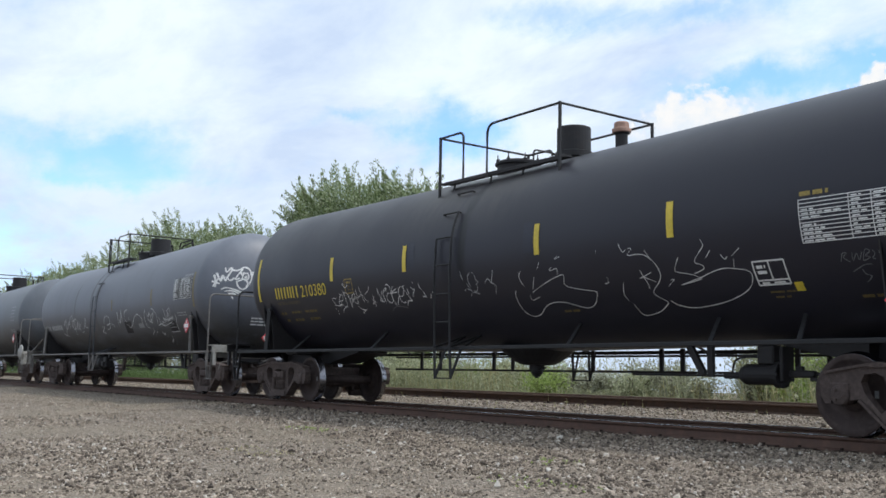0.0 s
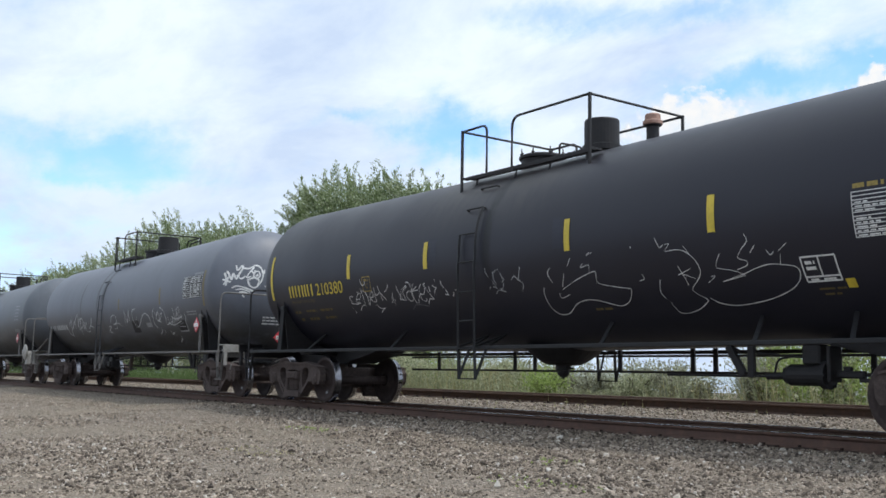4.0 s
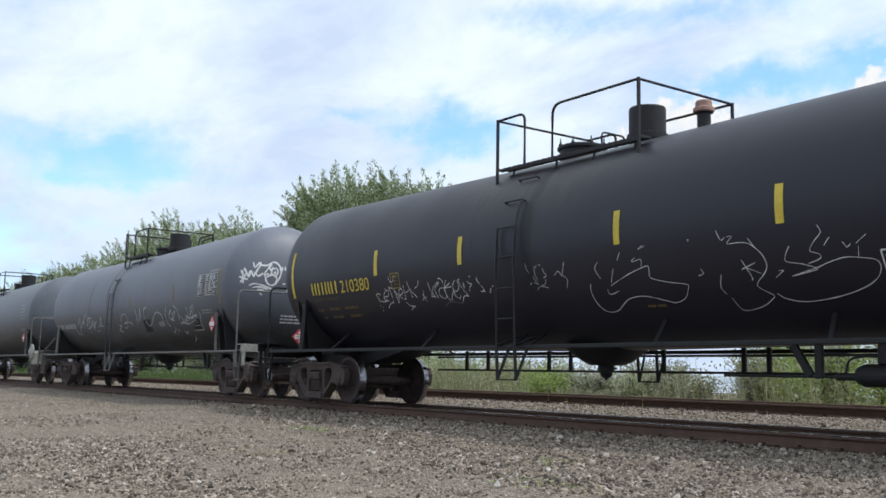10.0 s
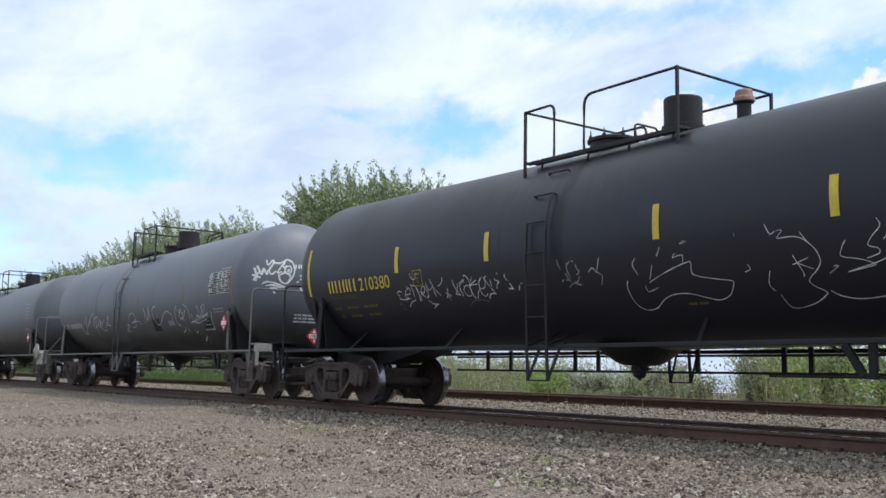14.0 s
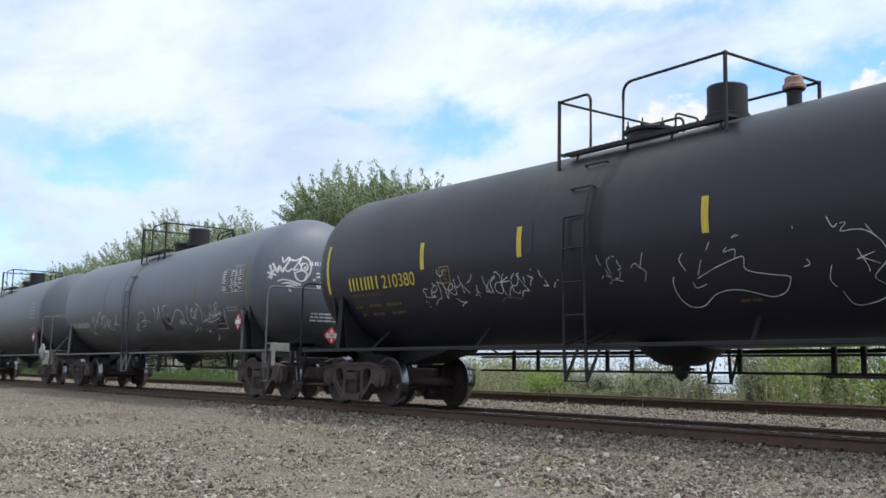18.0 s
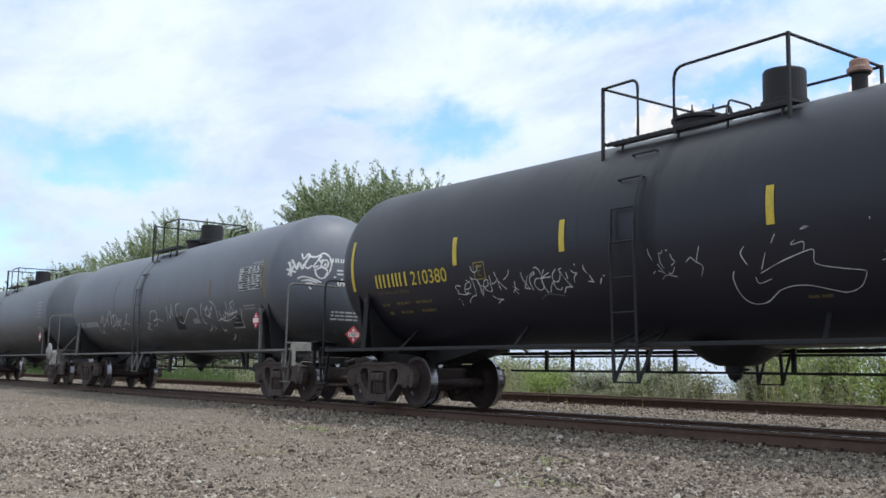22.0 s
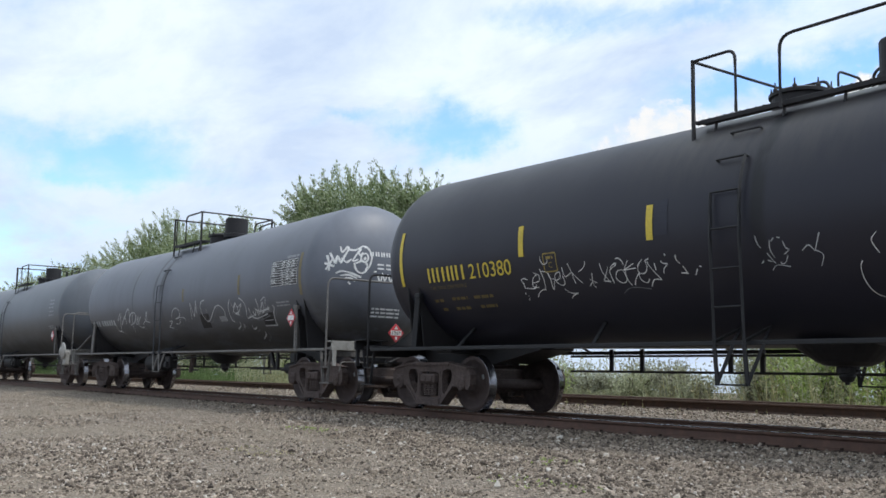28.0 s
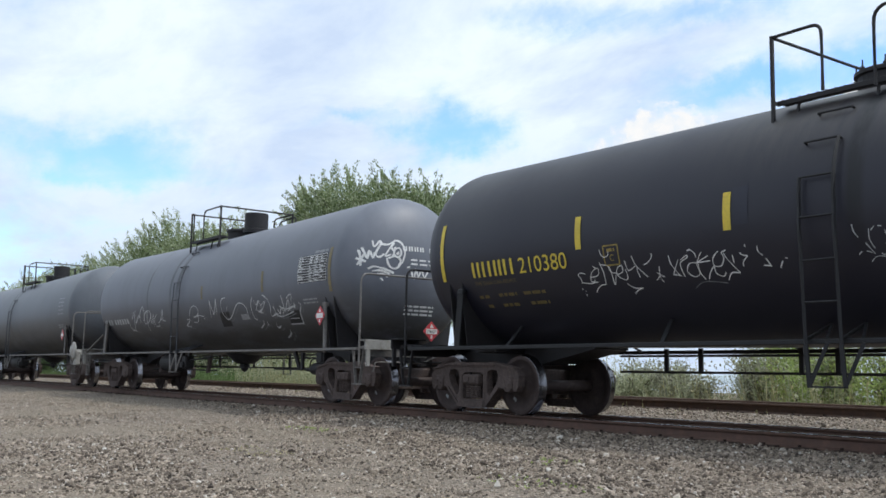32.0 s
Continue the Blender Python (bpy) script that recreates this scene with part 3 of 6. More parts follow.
def make_wheelset(car, x):
    bm = bmesh.new()
    lathe(bm, [(0.0, -1.06), (0.075, -1.06), (0.075, -0.80), (0.105, -0.78), (0.09, -0.60), (0.085, 0.0), (0.09, 0.60), (0.105, 0.78), (0.075, 0.80), (0.075, 1.06), (0.0, 1.06)], 16, "Y")
    ws = part("wheelset", bm, WHEEL_STEEL, car, smooth=True)
    ws.location = (x, 0, WHEEL_R)
    # outer face, plate, rim, tread, flange, back
    prof = [(0.10, -0.83), (0.15, -0.825), (0.165, -0.80), (0.20, -0.765), (0.36, -0.775), (0.385, -0.815), (0.40, -0.818), (0.452, -0.818), (0.457, -0.812), (0.462, -0.715), (0.482, -0.700), (0.484, -0.690), (0.478, -0.680), (0.46, -0.677), (0.385, -0.677), (0.36, -0.735), (0.20, -0.70), (0.15, -0.66), (0.10, -0.655), (0.10, -0.83)]
    mats = [0, 0, 0, 0, 0, 0, 0, 1, 1, 1, 1, 3, 0, 0, 0, 0, 0, 0, 0]
    bm = bmesh.new()
    lathe(bm, prof, 48, "Y", mats=mats)
    # chalk mark on the face
    patch(bm, 0.24, 0.29, -0.03, 0.05, lambda a, b: Vector((a, -0.781, b)), 1, 1)
    bm.faces.ensure_lookup_table()
    bm.faces[-1].material_index = 2
    w = part("wheel", bm, [WHEEL_STEEL, TREAD, DIMWHITE, TREAD_DARK], ws, smooth=True)
    share("wheel", w, pose(0, 0, 0, 0, 0, 180), ws)
    return ws


SIDE_HALF = [(0.26, 0.10), (0.36, 0.14), (0.55, 0.34), (0.66, 0.42), (0.78, 0.40), (0.785, 0.53), (0.82, 0.565), (0.96, 0.565), (0.99, 0.53), (1.0, 0.37), (1.07, 0.36), (1.12, 0.44), (1.13, 0.60), (1.06, 0.69), (0.92, 0.73), (0.55, 0.785)]
SIDE_OPEN = [(0.365, 0.32), (0.35, 0.55), (0.38, 0.66), (0.48, 0.695), (0.60, 0.68), (0.645, 0.60), (0.60, 0.47), (0.50, 0.35), (0.42, 0.27)]
SPRING_OPEN = [(-0.26, 0.22), (0.26, 0.22), (0.27, 0.60), (0.20, 0.645), (-0.20, 0.645), (-0.27, 0.60)]


def plate_with_holes(bm, loops, y0, y1):
    """A flat casting in x and z with openings, given thickness."""
    edges = []
    for loop in loops:
        vs = [bm.verts.new((x, y0, z)) for x, z in loop]
        edges += [bm.edges.new((vs[i], vs[(i + 1) % len(vs)])) for i in range(len(vs))]
    g = bmesh.ops.triangle_fill(bm, use_beauty=True, use_dissolve=False, edges=edges)
    faces = [f for f in g["geom"] if isinstance(f, bmesh.types.BMFace)]
    e = bmesh.ops.extrude_face_region(bm, geom=faces)
    bmesh.ops.translate(bm, vec=(0, y1 - y0, 0), verts=[v for v in e["geom"] if isinstance(v, bmesh.types.BMVert)])


def make_side_frame(car, x, side):
    """Cast truck side with two oval windows, a spring opening and pedestals."""
    bm = bmesh.new()
    y = 0.985 * side
    w = 0.065
    outer = SIDE_HALF + [(-a, b) for a, b in reversed(SIDE_HALF)]
    plate_with_holes(bm, [outer, SIDE_OPEN, [(-a, b) for a, b in SIDE_OPEN], SPRING_OPEN], y - w, y + w)
    # flanges round the chords
    prism(bm, [(-0.56, 0.755), (0.56, 0.755), (0.56, 0.80), (-0.56, 0.80)], y - w * 1.5, y + w * 1.5)
    prism(bm, [(-0.33, 0.09), (0.33, 0.09), (0.31, 0.19), (-0.31, 0.19)], y - w * 1.8, y + w * 1.8)
    for e in (-1, 1):
        beam(bm, (e * 0.66, y, 0.405), (e * 0.35, y, 0.115), w * 2.9, 0.03)
        beam(bm, (e * 0.56, y, 0.785), (e * 1.06, y, 0.70), w * 2.9, 0.03)
        beam(bm, (e * 0.305, y, 0.22), (e * 0.30, y, 0.66), w * 2.3, 0.03)
    box(bm, -0.45, y - 0.01 * side, 0.79, 0.16, 0.12, 0.05, 0.01)
    box(bm, 0.45, y - 0.01 * side, 0.79, 0.16, 0.12, 0.05, 0.01)
    sf = part("side_frame", bm, CAST, car)
    sf.location = (x, 0, 0)
    # bolster end, springs, bearing caps
    bm = bmesh.new()
    box(bm, 0, y, 0.53, 0.40, 0.26, 0.16, 0.025)
    for bx in (-0.09, 0.09):
        box(bm, bx, y + 0.135 * side, 0.53, 0.13, 0.02, 0.11, 0.008)
    part("bolster_end", bm, CAST, sf)
    bm = bmesh.new()
    for zz in range(7):
        lathe(bm, [(0.055, -0.014), (0.07, 0.0), (0.055, 0.014), (0.04, 0.0), (0.055, -0.014)], 12, "Z", (0, 0, zz * 0.032))
    sp = part("spring", bm, CAST, sf)
    sp.location = (-0.11, y + 0.03 * side, 0.25)
    for dx, dy in ((0.0, 0.03), (0.11, 0.03), (-0.06, -0.06), (0.06, -0.06)):
        share("spring", sp, pose(dx, y + dy * side, 0.25), sf)
    for ax in (-AXLE_X, AXLE_X):
        bm = bmesh.new()
        box(bm, ax, y, 0.545, 0.24, 0.17, 0.09, 0.015)
        lathe(bm, [(0.0, 0.0), (0.05, 0.0), (0.10, -0.012 * side), (0.115, -0.03 * side), (0.115, -0.16 * side), (0.0, -0.16 * side)], 16, "Y", (ax, y + 0.11 * side, WHEEL_R))
        for k in range(3):
            t = k * 2.094
            box(bm, ax + 0.06 * math.cos(t), y + 0.115 * side, WHEEL_R + 0.06 * math.sin(t), 0.03, 0.02, 0.03, 0.004)
        part("bearing_box", bm, CAST, sf)
    return sf


def make_truck(car, x):
    sets = [make_wheelset(car, x - AXLE_X), make_wheelset(car, x + AXLE_X)]
    make_side_frame(car, x, -1)
    make_side_frame(car, x, 1)
    bm = bmesh.new()
    box(bm, x, 0, 0.60, 0.38, 1.9, 0.24, 0.03)
    lathe(bm, [(0.0, 0.70), (0.22, 0.70), (0.22, 0.80), (0.0, 0.80)], 20, "Z", (x, 0, 0))
    part("bolster", bm, CAST, car)
    for ax in (-0.36, 0.36):
        bm = bmesh.new()
        beam(bm, (x + ax, -0.85, 0.36), (x + ax, 0.85, 0.36), 0.06, 0.10)
        for sy in (-0.74, 0.74):
            box(bm, x + ax + (0.05 if ax > 0 else -0.05), sy, 0.40, 0.06, 0.10, 0.26, 0.01)
        part("brake_beam", bm, CAST, car)
    return sets


def make_underframe(car, frame_mat, post_mat, struts):
    for e in (-1, 1):
        bm = bmesh.new()
        box(bm, e * (7.35 + D), 0, 0.93, 2.5, 0.34, 0.30, 0.02)
        box(bm, e * (8.50 + D), 0, 0.93, 0.14, 0.62, 0.40, 0.02)
        box(bm, e * (7.05 + D), 0, 1.02, 0.50, 1.6, 0.10, 0.01)
        prism(bm, [(e * (6.12 + D), 0.80), (e * (6.12 + D), 1.10), (e * (5.0 + D), 1.10), (e * (5.0 + D), 1.02)], -0.36, 0.36)
        part("stub_sill", bm, frame_mat, car)
        bm = bmesh.new()
        box(bm, e * (8.75 + D), 0, 0.86, 0.46, 0.14, 0.16, 0.02)
        prism(bm, [(e * (8.92 + D), 0.74), (e * (9.06 + D), 0.74), (e * (9.09 + D), 0.80), (e * (9.09 + D), 0.94), (e * (9.06 + D), 1.00), (e * (8.92 + D), 1.00)], -0.16, 0.05)
        prism(bm, [(e * (9.02 + D), 0.74), (e * (9.14 + D), 0.76), (e * (9.14 + D), 0.98), (e * (9.02 + D), 1.00)], 0.05, 0.15)
        part("coupler", bm, CAST, car)
        bm = bmesh.new()
        tube(bm, bend([(e * (8.62 + D), -1.38, 0.62), (e * (8.62 + D), -1.34, 0.80), (e * (8.62 + D), -0.30, 0.80), (e * (8.80 + D), -0.12, 0.92)], 0.06), 0.014, 6)
        part("cut_lever", bm, post_mat, car)
        bm = bmesh.new()
        tube(bm, smooth_line([(e * (8.60 + D), 0.30, 0.86), (e * (8.76 + D), 0.32, 0.80), (e * (8.90 + D), 0.30, 0.60), (e * (9.00 + D), 0.22, 0.46), (e * (9.07 + D), 0.10, 0.44)]), 0.024, 8)
        part("air_hose", bm, FRAME_BLACK, car)
        # saddle and bolster webs that carry the tank
        bm = bmesh.new()
        for dx in (-0.16, 0.16):
            x = e * (7.06 + D) + dx
            o = []
            for k in range(13):
                a = math.radians(200 + k * 140 / 12)
                o.append((R * math.cos(a) * 1.002, ZC - 0.005 + R * math.sin(a) * 1.002))
            o += [(1.30, 1.06), (0.45, 0.98), (-0.45, 0.98), (-1.30, 1.06)]
            va = [bm.verts.new((x - 0.01, y, z)) for y, z in o]
            vb = [bm.verts.new((x + 0.01, y, z)) for y, z in o]
            bm.faces.new(va)
            bm.faces.new(vb[::-1])
            for i in range(len(o)):
                j = (i + 1) % len(o)
                bm.faces.new((va[i], vb[i], vb[j], va[j]))
        part("saddle", bm, frame_mat, car)
        px = 0.33 if e > 0 and struts else 0.0
        for s in (-1, 1):
            bm = bmesh.new()
            beam(bm, (e * (6.97 + D) + px, s * 1.45, 0.98), (e * (6.90 + D) + px, s * 1.43, 1.90), 0.05, 0.11, 0.006)
            box(bm, e * (6.90 + D) + px, s * 1.42, 1.91, 0.14, 0.09, 0.08, 0.01)
            part("bolster_post", bm, post_mat, car)
    for s in (-1, 1):
        bm = bmesh.new()
        zr = 1.015 if struts else 1.035
        box(bm, 0, s * 1.50, zr, 16.5 + 2 * D, 0.05, 0.05 if struts else 0.04, 0.006)
        box(bm, 0, s * 1.485, zr + (0.028 if struts else 0.023), 16.5 + 2 * D, 0.06, 0.01)
        part("side_rail", bm, post_mat, car)
        for x in (-5.72, -2.72, 2.35, 4.77, 5.97) if struts else ():
            bm = bmesh.new()
            z = 1.36
            yy = s * (math.sqrt(R * R - (z - ZC + sag_at(x)) ** 2) - 0.01)
            beam(bm, (x, s * 1.49, 1.01), (x - 0.28, yy, z), 0.05, 0.03)
            part("rail_strut", bm, LADDER_BLACK, car)
    # brake pipes under the far side, hung from the tank
    for z in (0.955, 0.70):
        bm = bmesh.new()
        tube(bm, [(-6.0, 1.25, z), (6.1, 1.25, z)], 0.022, 6)
        part("brake_pipe", bm, frame_mat, car)
    for x in (-5.02, -4.34, -2.59, -2.03, 0.10, 1.63, 2.06, 4.1, 4.6, 5.7):
        bm = bmesh.new()
        box(bm, x, 1.25, 0.88, 0.075, 0.04, 0.38, 0.004)
        part("pipe_hanger", bm, frame_mat, car)
    # bottom outlet with its skid and valve
    w = 0.44 if struts else 0.34
    bm = bmesh.new()
    lathe(bm, [(w * 1.45, 1.04), (w * 1.15, 0.93), (w * 0.85, 0.835), (w * 0.62, 0.79), (w * 0.5, 0.78), (0.0, 0.78)], 28, "Z", (0.08, 0, 0))
    part("outlet_skid", bm, frame_mat, car, smooth=False)
    bm = bmesh.new()
    lathe(bm, [(0.125, 0.79), (0.125, 0.70), (0.09, 0.69), (0.10, 0.66), (0.085, 0.63), (0.06, 0.60), (0.03, 0.59), (0.025, 0.565), (0.0, 0.565)], 16, "Z", (0.06, 0, 0))
    box(bm, 0.20, 0, 0.735, 0.16, 0.03, 0.03, 0.004)
    part("outlet_valve", bm, FRAME_BLACK, car)
    # brake cylinder and rods
    bm = bmesh.new()
    lathe(bm, [(0.0, 4.45), (0.10, 4.47), (0.13, 4.54), (0.13, 4.98), (0.165, 4.98), (0.165, 5.05), (0.0, 5.05)], 18, "X", (0, -0.45, 0.67))
    box(bm, 4.86, -0.45, 0.91, 0.24, 0.20, 0.24, 0.02)
    box(bm, 5.10, -0.45, 0.80, 0.05, 0.24, 0.42, 0.01)
    for k in range(6):
        a = k * 1.0472
        box(bm, 5.055, -0.45 + 0.15 * math.cos(a), 0.67 + 0.15 * math.sin(a), 0.03, 0.03, 0.03, 0.004)
    part("brake_cylinder", bm, FRAME_BLACK, car, smooth=False)
    for p, q in (((2.6, -0.45, 0.655), (4.25, -0.45, 0.65)), ((5.25, -0.45, 0.69), (6.2, -0.30, 0.62)), ((4.05, -0.45, 0.93), (4.75, -0.45, 0.88))):
        bm = bmesh.new()
        tube(bm, [p, q], 0.016, 8)
        part("brake_rod", bm, FRAME_BLACK, car)
    bm = bmesh.new()
    box(bm, 5.30, -0.42, 0.68, 0.36, 0.09, 0.09, 0.02)
    box(bm, 5.26, -0.42, 0.745, 0.10, 0.06, 0.06, 0.01)
    box(bm, 5.48, -0.42, 0.62, 0.16, 0.05, 0.05, 0.01)
    part("slack_adjuster", bm, FRAME_BLACK, car)
    bm = bmesh.new()
    tube(bm, bend([(4.30, -0.45, 0.70), (4.34, -0.45, 0.86), (4.62, -0.45, 0.90)], 0.08), 0.014, 6)
    part("air_hose", bm, FRAME_BLACK, car)
    bm = bmesh.new()
    tube(bm, [(4.19, -0.45, 0.65), (4.50, -0.45, 0.655)], 0.042, 10)
    part("push_rod", bm, FRAME_BLACK, car)
    bm = bmesh.new()
    beam(bm, (3.85, -0.45, 0.66), (3.62, -0.45, 1.03), 0.06, 0.09)
    box(bm, 3.965, -0.45, 0.83, 0.10, 0.06, 0.40, 0.008)
    part("bracket", bm, FRAME_BLACK, car)


def make_brake_gear(car):
    """Air reservoir, control valve and levers hung under one half of a car."""
    bm = bmesh.new()
    lathe(bm, [(0.0, -4.35), (0.15, -4.33), (0.24, -4.24), (0.24, -3.10), (0.15, -3.01), (0.0, -2.99)], 20, "X", (0, -0.40, 0.79))
    for x in (-4.0, -3.3):
        box(bm, x, -0.40, 1.02, 0.06, 0.30, 0.22, 0.008)
    part("air_reservoir", bm, FRAME_BLACK, car)
    bm = bmesh.new()
    box(bm, -2.35, -0.55, 0.80, 0.30, 0.26, 0.34, 0.03)
    box(bm, -2.35, -0.70, 0.74, 0.18, 0.10, 0.16, 0.02)
    box(bm, -2.35, -0.50, 1.02, 0.10, 0.10, 0.24, 0.01)
    part("control_valve", bm, FRAME_BLACK, car)
    for p, q in (((-2.95, -0.40, 0.86), (-2.30, -0.55, 0.90)), ((-2.2, -0.55, 0.86), (-0.5, -0.50, 0.97)), ((-5.6, -0.30, 0.62), (-1.0, -0.30, 0.60)), ((-5.6, 0.45, 0.72), (-1.0, 0.40, 0.70))):
        bm = bmesh.new()
        tube(bm, [p, q], 0.022, 6)
        part("brake_rod", bm, FRAME_BLACK, car)
    for x in (-1.55, -5.0):
        bm = bmesh.new()
        prism(bm, [(x, 0.53), (x + 0.13, 0.53), (x + 0.24, 1.02), (x + 0.12, 1.02)], -0.36, -0.28)
        part("brake_lever", bm, CAST, car)


def make_end(car, e, mat, pale, wheel, hoop=8.40, half=1.47):
    """Crossing platform, handrails, steps and grabs at one end."""
    rail = FRAME_GREY if pale is GALV else pale
    bm = bmesh.new()
    box(bm, e * (8.42 + D), 0, 1.06, 0.34, 2.9, 0.045, 0.006)
    deck = part("end_platform", bm, mat, car)
    bm = bmesh.new()
    box(bm, 0, 0, 0, 0.012, 2.8, 0.02)
    slat = part("slat", bm, mat, deck)
    slat.location = (e * (8.28 + D), 0, 1.09)
    for k in range(1, 9):
        share("slat", slat, pose(e * (8.28 + D + 0.035 * k), 0, 1.09), deck)
    bm = bmesh.new()
    box(bm, e * (8.55 + D), 0, 0.98, 0.05, 2.9, 0.16, 0.006)
    part("end_sill", bm, mat, car)
    bm = bmesh.new()
    tube(bm, bend([(e * (hoop + D), -half, 0.72), (e * (hoop + D), -half, 2.38), (e * (hoop + D), half, 2.38), (e * (hoop + D), half, 0.72)], 0.16), 0.020, 8)
    part("end_handrail", bm, rail, car)
    for s in (-1, 1):
        bm = bmesh.new()
        for x in (8.12, 8.50):
            beam(bm, (e * (x + D), s * 1.50, 1.02), (e * (x * 0.35 + 8.31 * 0.65 + D), s * 1.50, 0.40), 0.05, 0.018)
        box(bm, e * (8.31 + D), s * 1.50, 0.40, 0.34, 0.07, 0.022)
        box(bm, e * (8.31 + D), s * 1.50, 0.70, 0.30, 0.05, 0.02)
        part("sill_step", bm, mat, car)
        bm = bmesh.new()
        box(bm, e * (8.66 + D), s * 1.30, 1.10, 0.04, 0.58, 0.17, 0.01)
        box(bm, e * (8.66 + D), s * 1.52, 0.88, 0.05, 0.07, 0.32, 0.006)
        box(bm, e * (8.56 + D), s * 1.30, 1.185, 0.24, 0.58, 0.02, 0.004)
        part("corner_plate", bm, pale, car)
    if wheel and half > 1.5:
        # hand brake as a pale dished wheel at the corner
        bm = bmesh.new()
        lathe(bm, [(0.0, -0.10), (0.08, -0.10), (0.12, -0.07), (0.22, -0.05), (0.27, -0.02), (0.28, 0.0), (0.27, 0.02), (0.20, 0.0), (0.0, -0.02)], 24, "Y", (e * (8.62 + D), -1.62, 1.15))
        part("brake_wheel", bm, pale, car)
        bm = bmesh.new()
        box(bm, e * (8.62 + D), -1.50, 0.92, 0.26, 0.16, 0.46, 0.03)
        part("brake_housing", bm, pale, car)
    elif wheel:
        bm = bmesh.new()
        for k in range(16):
            a, b = 2 * math.pi * k / 16, 2 * math.pi * (k + 1) / 16
            tube(bm, [(e * (8.66 + D), -0.75 + 0.28 * math.cos(a), 1.62 + 0.28 * math.sin(a)), (e * (8.66 + D), -0.75 + 0.28 * math.cos(b), 1.62 + 0.28 * math.sin(b))], 0.016, 6, False)
        for k in range(5):
            a = 2 * math.pi * k / 5
            tube(bm, [(e * (8.64 + D), -0.75, 1.62), (e * (8.66 + D), -0.75 + 0.28 * math.cos(a), 1.62 + 0.28 * math.sin(a))], 0.012, 6)
        part("brake_wheel", bm, pale, car)
        bm = bmesh.new()
        box(bm, e * (8.58 + D), -0.75, 1.42, 0.14, 0.22, 0.62, 0.03)
        part("brake_housing", bm, pale, car)


def make_ladder(car, side, mat, foot, shift=0.0):
    """Upright side ladder that follows the shell, with a hung step below the rail."""

    def at(u, z):
        """Place of a ladder rail at that height, a hand off the shell."""
        lean = -0.075 * min(1.0, max(0.0, (z - 1.0) / 2.2))
        y = 1.60 if z < 2.45 else math.sqrt(R * R - (z - ZC + SAG) ** 2) + 0.06
        return Vector((u + shift + lean, side * y, z))

    ends = (-0.62, -0.205)
    lad = tagged(new("ladder"), "")
    lad.parent = car
    lad.empty_display_size = 0.2
    for u in ends:
        bm = bmesh.new()
        zs = (0.99, 1.45, 1.90, 2.30, 2.45, 2.60, 2.80) + ((2.95, 3.08, 3.22) if u == ends[1] else ())
        tube(bm, [at(u, z) for z in zs], 0.023 if mat is LADDER_BLACK else 0.018, 4)
        part("ladder_rail", bm, mat, lad)
    for z in (1.43, 1.88, 2.35, 2.80, 3.22, 3.60):
        a, b = at(ends[0], z), at(ends[1], z)
        bm = bmesh.new()
        tube(bm, [a, b], 0.014, 6)
        if z > 3:
            # the top rungs are bent bars fixed to the shell
            for p in (a, b):
                tube(bm, [p, p + Vector((0, -side * 0.10, -0.03))], 0.014, 6)
        part("rung", bm, mat, lad)
    for u in ends:
        bm = bmesh.new()
        a, b = at(u, 1.0), at(u + 0.035, 0.53)
        beam(bm, a, b, 0.020, 0.05)
        beam(bm, a + Vector((0.22, -side * 0.06, 0.0)), b + Vector((0.005, 0, 0.03)), 0.020, 0.04)
        part("step_leg", bm, foot, lad)
    bm = bmesh.new()
    p, q = at(ends[0] + 0.035, 0.54), at(ends[1] + 0.035, 0.54)
    beam(bm, p, q, 0.06, 0.020)
    part("step_tread", bm, foot, lad)
    for u in ends:
        bm = bmesh.new()
        zt = 1.24
        top = Vector((u + shift - 0.16, side * (math.sqrt(R * R - (zt - ZC + SAG) ** 2) + 0.02), zt))
        beam(bm, at(u, 1.03), top, 0.03, 0.03)
        beam(bm, top, Vector((u + shift + 0.18, side * 1.50, 1.02)), 0.03, 0.03)
        part("ladder_brace", bm, mat, lad)


